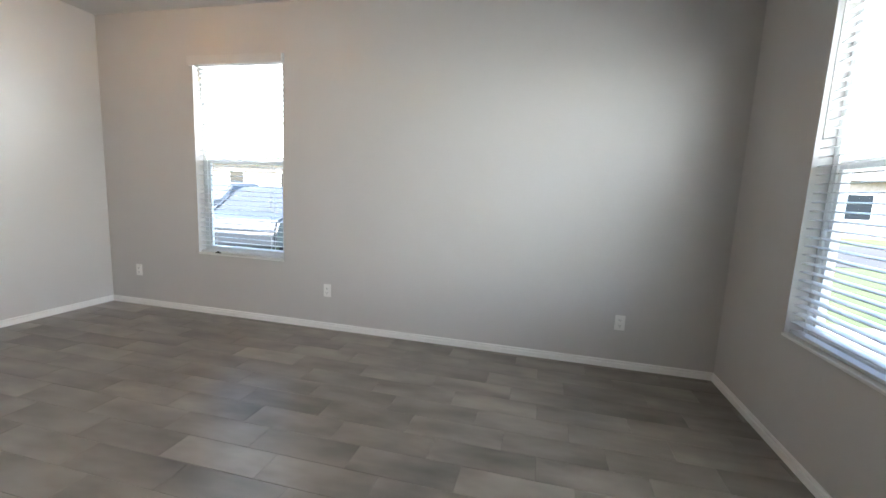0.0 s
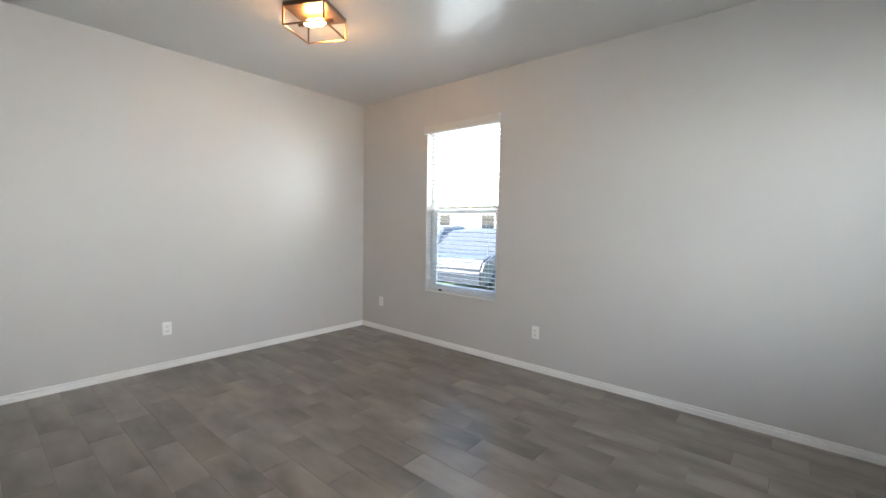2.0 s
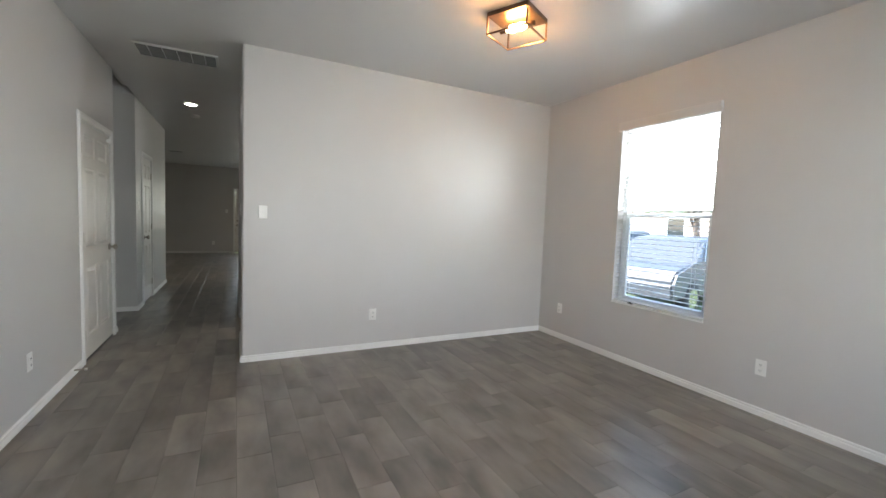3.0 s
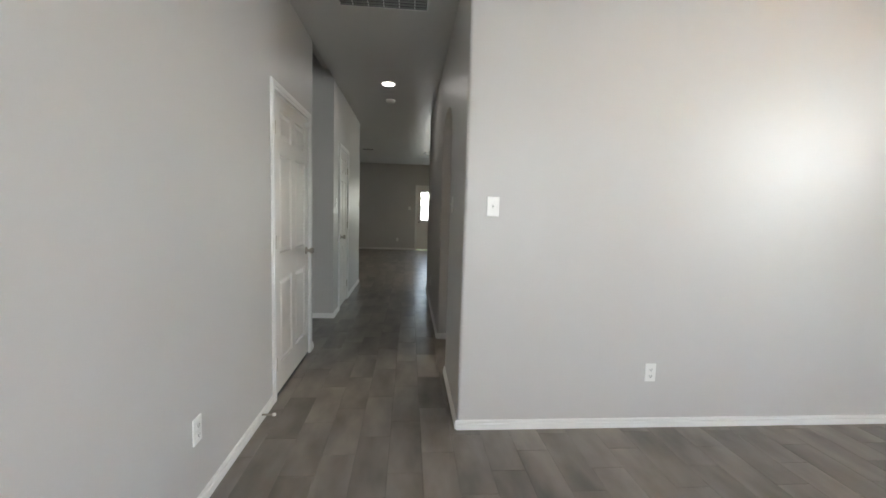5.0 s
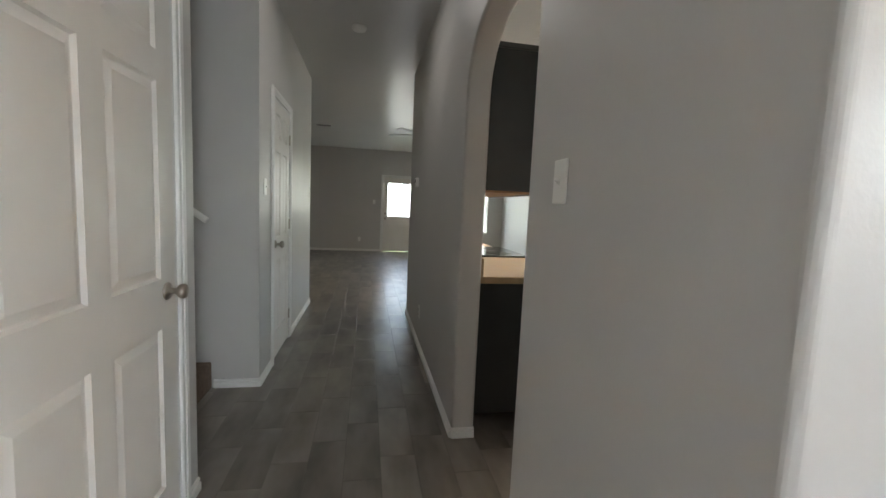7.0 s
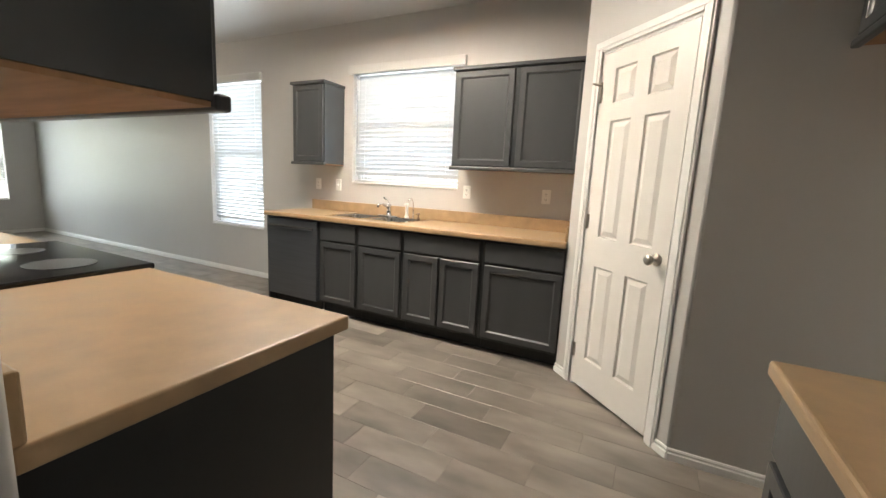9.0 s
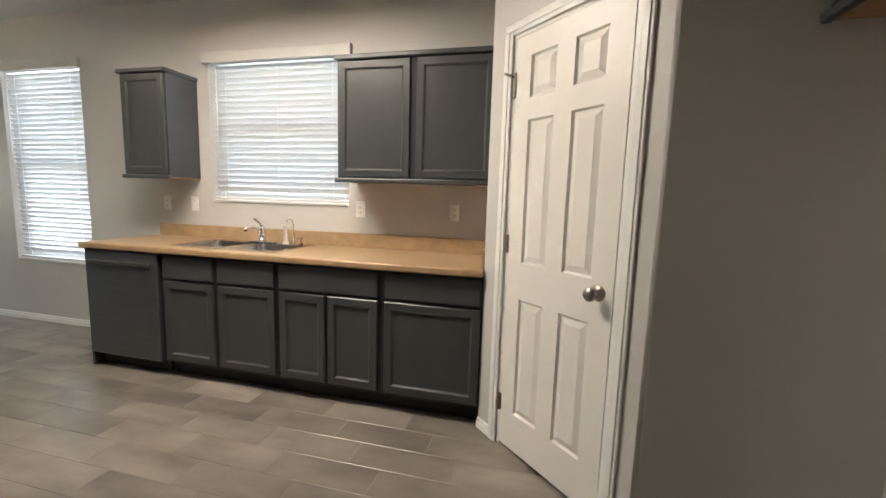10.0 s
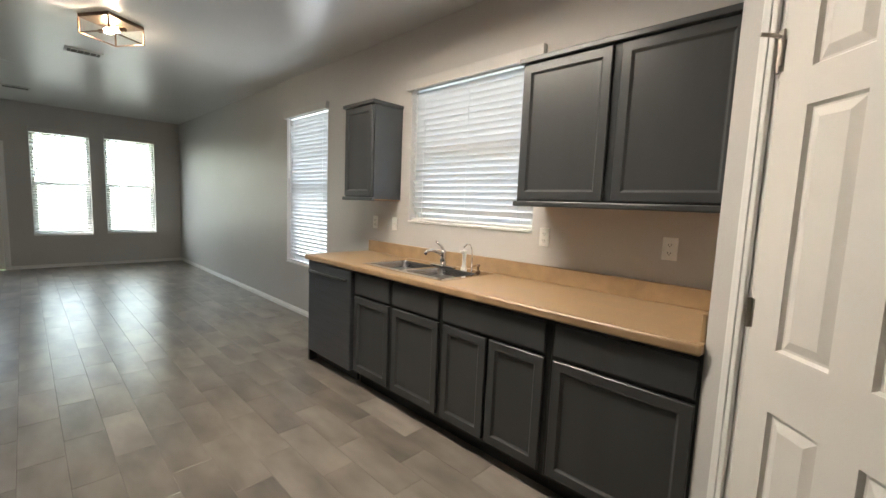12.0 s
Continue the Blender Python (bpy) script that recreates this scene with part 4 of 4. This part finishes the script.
def car(m, paint, label):
    o = empty("parked_car", m, label, "car", "parked cars")
    side = [(-2.2, 0.35), (-2.25, 0.65), (-2.1, 0.85), (-1.2, 0.95), (-0.55, 1.40), (0.75, 1.45), (1.55, 0.98), (2.1, 0.90), (2.25, 0.60), (2.2, 0.35)]
    bm = bmesh.new()
    a, b = [bm.verts.new((x, -0.88 + (0.18 if z > 1.2 else 0), z)) for x, z in side], [bm.verts.new((x, 0.88 - (0.18 if z > 1.2 else 0), z)) for x, z in side]
    for i in range(len(side)):
        bm.faces.new((a[i], a[(i + 1) % len(side)], b[(i + 1) % len(side)], b[i]))
    bm.faces.new(a), bm.faces.new(b)
    bmesh.ops.bevel(bm, geom=list(bm.edges), offset=0.05, segments=2, affect="EDGES")
    part("body", bm, paint, o)
    bm = bmesh.new()
    for k in (-1, 1):
        q = [(-0.95, 1.00, 0.885), (-0.50, 1.33, 0.735), (0.70, 1.37, 0.715), (1.25, 1.03, 0.870)]
        v = [bm.verts.new((x, k * (y + 0.012), z)) for x, z, y in q]
        w_ = [bm.verts.new((x, k * (y - 0.02), z)) for x, z, y in q]
        bm.faces.new(v), bm.faces.new(w_)
        for i in range(4):
            bm.faces.new((v[i], v[(i + 1) % 4], w_[(i + 1) % 4], w_[i]))
    part("side_window", bm, CARGLASS, o)
    for x in (-1.4, 1.4):
        for y in (-0.8, 0.8):
            bm = bmesh.new()
            lathe(bm, [(0.2, -0.1), (0.30, -0.1), (0.33, -0.06), (0.33, 0.06), (0.30, 0.1), (0.2, 0.1)], Matrix.Translation((x, y, 0.33)) @ Matrix.Rotation(math.pi / 2, 4, "X"), 20)
            wh = part("wheel", bm, RUBBER, o)
            bm = bmesh.new()
            cyl(bm, 0.2, 0.21, Matrix.Translation((x, y, 0.33)) @ Matrix.Rotation(math.pi / 2, 4, "X"), seg=16)
            part("rim", bm, STEEL, wh)


car(pose(8.6, 1.7, GZ, 0, 0, 12), CARBLUE, "dark grey-blue car parked beside the house")
car(pose(11.2, 5.6, GZ + 0.05, 0, 0, 5), CARGREY, "grey car parked on the concrete drive")
car(pose(15.0, -6.5, GZ + 0.02, 0, 0, 90), CARGREY, "grey car parked at the kerb")


def house(m, w, d, label):
    o = empty("house", m, label, "house", "houses over the street")
    bpart("wall", (-w / 2, -d / 2, 0, w / 2, d / 2, 3.0), BRICKWALL, o)
    bm = bmesh.new()
    e = 0.5
    c = [bm.verts.new(p) for p in ((-w / 2 - e, -d / 2 - e, 3), (w / 2 + e, -d / 2 - e, 3), (w / 2 + e, d / 2 + e, 3), (-w / 2 - e, d / 2 + e, 3), (-w / 4, 0, 5.4), (w / 4, 0, 5.4))]
    for f in ((0, 1, 5, 4), (1, 2, 5), (2, 3, 4, 5), (3, 0, 4), (3, 2, 1, 0)):
        bm.faces.new([c[i] for i in f])
    part("roof", bm, ROOFING, o)
    for x in (-w / 3, 0, w / 3):
        wi = bpart("window", (x - 0.6, -d / 2 - 0.03, 1.0, x + 0.6, -d / 2 + 0.02, 2.3), CARGLASS, o)
        bm = bmesh.new()
        for b in ((x - 0.68, 0.92, x - 0.6, 2.38), (x + 0.6, 0.92, x + 0.68, 2.38), (x - 0.6, 0.92, x + 0.6, 1.0), (x - 0.6, 2.3, x + 0.6, 2.38)):
            box(bm, b[0], -d / 2 - 0.05, b[1], b[2], -d / 2 + 0.02, b[3])
        part("window_frame", bm, VINYL, wi)


for y in (-16, 1, 18):
    house(pose(31, y, GZ, 0, 0, -90), 13, 9, "brick bungalow with a hipped shingle roof")
house(pose(6, -30, GZ, 0, 0, 180), 13, 9, "brick bungalow with a hipped shingle roof")


def tree(x, y, h, r, seed, label):
    rng = random.Random(seed)
    o = empty("tree", pose(x, y, GZ), label, "tree", "trees")
    bm = bmesh.new()
    tube(bm, [(0, 0, 0), (0.03, 0, h * 0.3), (0.0, 0.05, h * 0.55)], 0.10, 8)
    tips = []
    for k in range(7):
        a = k * 0.9 + rng.random()
        tip = Vector((math.cos(a) * r * 0.6, math.sin(a) * r * 0.6, h * (0.6 + 0.3 * rng.random())))
        tube(bm, [(0, 0.03, h * (0.3 + 0.03 * k)), tip * 0.6 + Vector((0, 0, h * 0.2)), tip], 0.035, 6)
        tips.append(tip)
    part("trunk", bm, BARK, o)
    verts, faces = [], []
    for k in range(2600):
        c = rng.choice(tips) + Vector([rng.gauss(0, r * 0.28) for _ in range(3)])
        u = Vector([rng.gauss(0, 1) for _ in range(3)]).normalized()
        v = u.orthogonal().normalized()
        s = 0.05 + 0.06 * rng.random()
        i = len(verts)
        verts += [c - u * s, c + v * s * 0.5, c + u * s, c - v * s * 0.5]
        faces.append((i, i + 1, i + 2, i + 3))
    me = bpy.data.meshes.new("crown")
    me.from_pydata([tuple(v) for v in verts], [], faces)
    me.materials.append(LEAF)
    new("crown", me).parent = o


tree(10.5, -5.2, 5.5, 2.2, 1, "leafy young street tree on the lawn")
tree(14.0, 4.6, 4.4, 1.7, 6, "leafy young street tree on the lawn")
tree(2.6, YS - 3.4, 2.4, 1.2, 2, "bushy shrub tree before the front window")
tree(1.2, 17.6, 5.5, 2.4, 3, "leafy tree behind the rear fence")
tree(4.0, 15.2, 4.2, 1.8, 4, "small leafy tree in the back yard")
tree(-1.5, 18.5, 6.0, 2.6, 5, "leafy tree behind the rear fence")

fence = empty("fence", pose(0, 16.4, GZ), "cedar board fence along the back yard", "fence")
bm = bmesh.new()
box(bm, -0.068, -0.01, 0.03, 0.068, 0.01, 1.8, 0.006, 1)
first = part("board", bm, FENCEWOOD, fence)
for i in range(110):
    s = first if i == 0 else new("board", first.data)
    s.parent = fence
    s.matrix_basis = pose(-7 + i * 0.142, 0, random.uniform(-0.02, 0.01))
for z in (0.4, 1.4):
    bpart("rail", (-7, 0.012, z, 8.6, 0.05, z + 0.09), FENCEWOOD, fence)

# floor of wood-look tiles laid along the hall, each row stepped by a third
PLW, PLL, GAP, STEP = 0.1778, 0.513, 0.0014, 0.172
OX, OY = 2.09, -2.62
bm = bmesh.new()
box(bm, XFAR, YS, -0.03, XE, YN, -0.0022)
floor = tagged(part("floor", bm, GROUT), "dark grey-brown wood-look tile floor", kind="structure")


def plank_mesh(x0, y0, x1, y1):
    """Vertices and faces of one tile with eased edges."""
    e, t = 0.0014, 0.0008
    v = [(x0, y0, -0.003), (x1, y0, -0.003), (x1, y1, -0.003), (x0, y1, -0.003), (x0, y0, -t), (x1, y0, -t), (x1, y1, -t), (x0, y1, -t),
         (x0 + e, y0 + e, 0), (x1 - e, y0 + e, 0), (x1 - e, y1 - e, 0), (x0 + e, y1 - e, 0)]
    f = [(8, 9, 10, 11)]
    for a in (0, 4):
        for k in range(4):
            f.append((a + k, a + (k + 1) % 4, a + 4 + (k + 1) % 4, a + 4 + k))
    return v, f


v, f = plank_mesh(GAP / 2, GAP / 2, PLW - GAP / 2, PLL - GAP / 2)
full = bpy.data.meshes.new("plank")
full.from_pydata(v, [], f)
full.materials.append(PLANK)
rest_v, rest_f, count = [], [], 0
for r in range(int((XFAR - OX) / PLW) - 1, int((XE - OX) / PLW) + 2):
    x0 = OX + r * PLW
    off = (OY + r * STEP) % PLL
    for c in range(int((YS - off) / PLL) - 2, int((YN - off) / PLL) + 2):
        y0 = off + c * PLL
        a, b, p, q = max(x0, XFAR), max(y0, YS), min(x0 + PLW, XE), min(y0 + PLL, YN)
        if p - a < 0.02 or q - b < 0.02:
            continue
        if a < XW - 0.1 and b < HW1 - 0.3:
            continue
        whole = (p - a) > PLW - 0.001 and (q - b) > PLL - 0.001
        near = (0.0 < x0 < 3.1 and -4.0 < y0 < -0.55) or (0.3 < x0 < 2.5 and 1.5 < y0 < 4.4)
        if whole and near and count < 300:
            o = new("plank", full)
            o.parent = floor
            o.location = (x0, y0, 0)
            count += 1
        else:
            v, f = plank_mesh(a + GAP / 2, b + GAP / 2, p - GAP / 2, q - GAP / 2)
            k = len(rest_v)
            rest_v += v
            rest_f += [tuple(i + k for i in g) for g in f]
me = bpy.data.meshes.new("planks")
me.from_pydata(rest_v, [], rest_f)
me.materials.append(PLANK)
rest = new("planks", me)
rest.parent = floor
tagged(rest, kind="stuff")
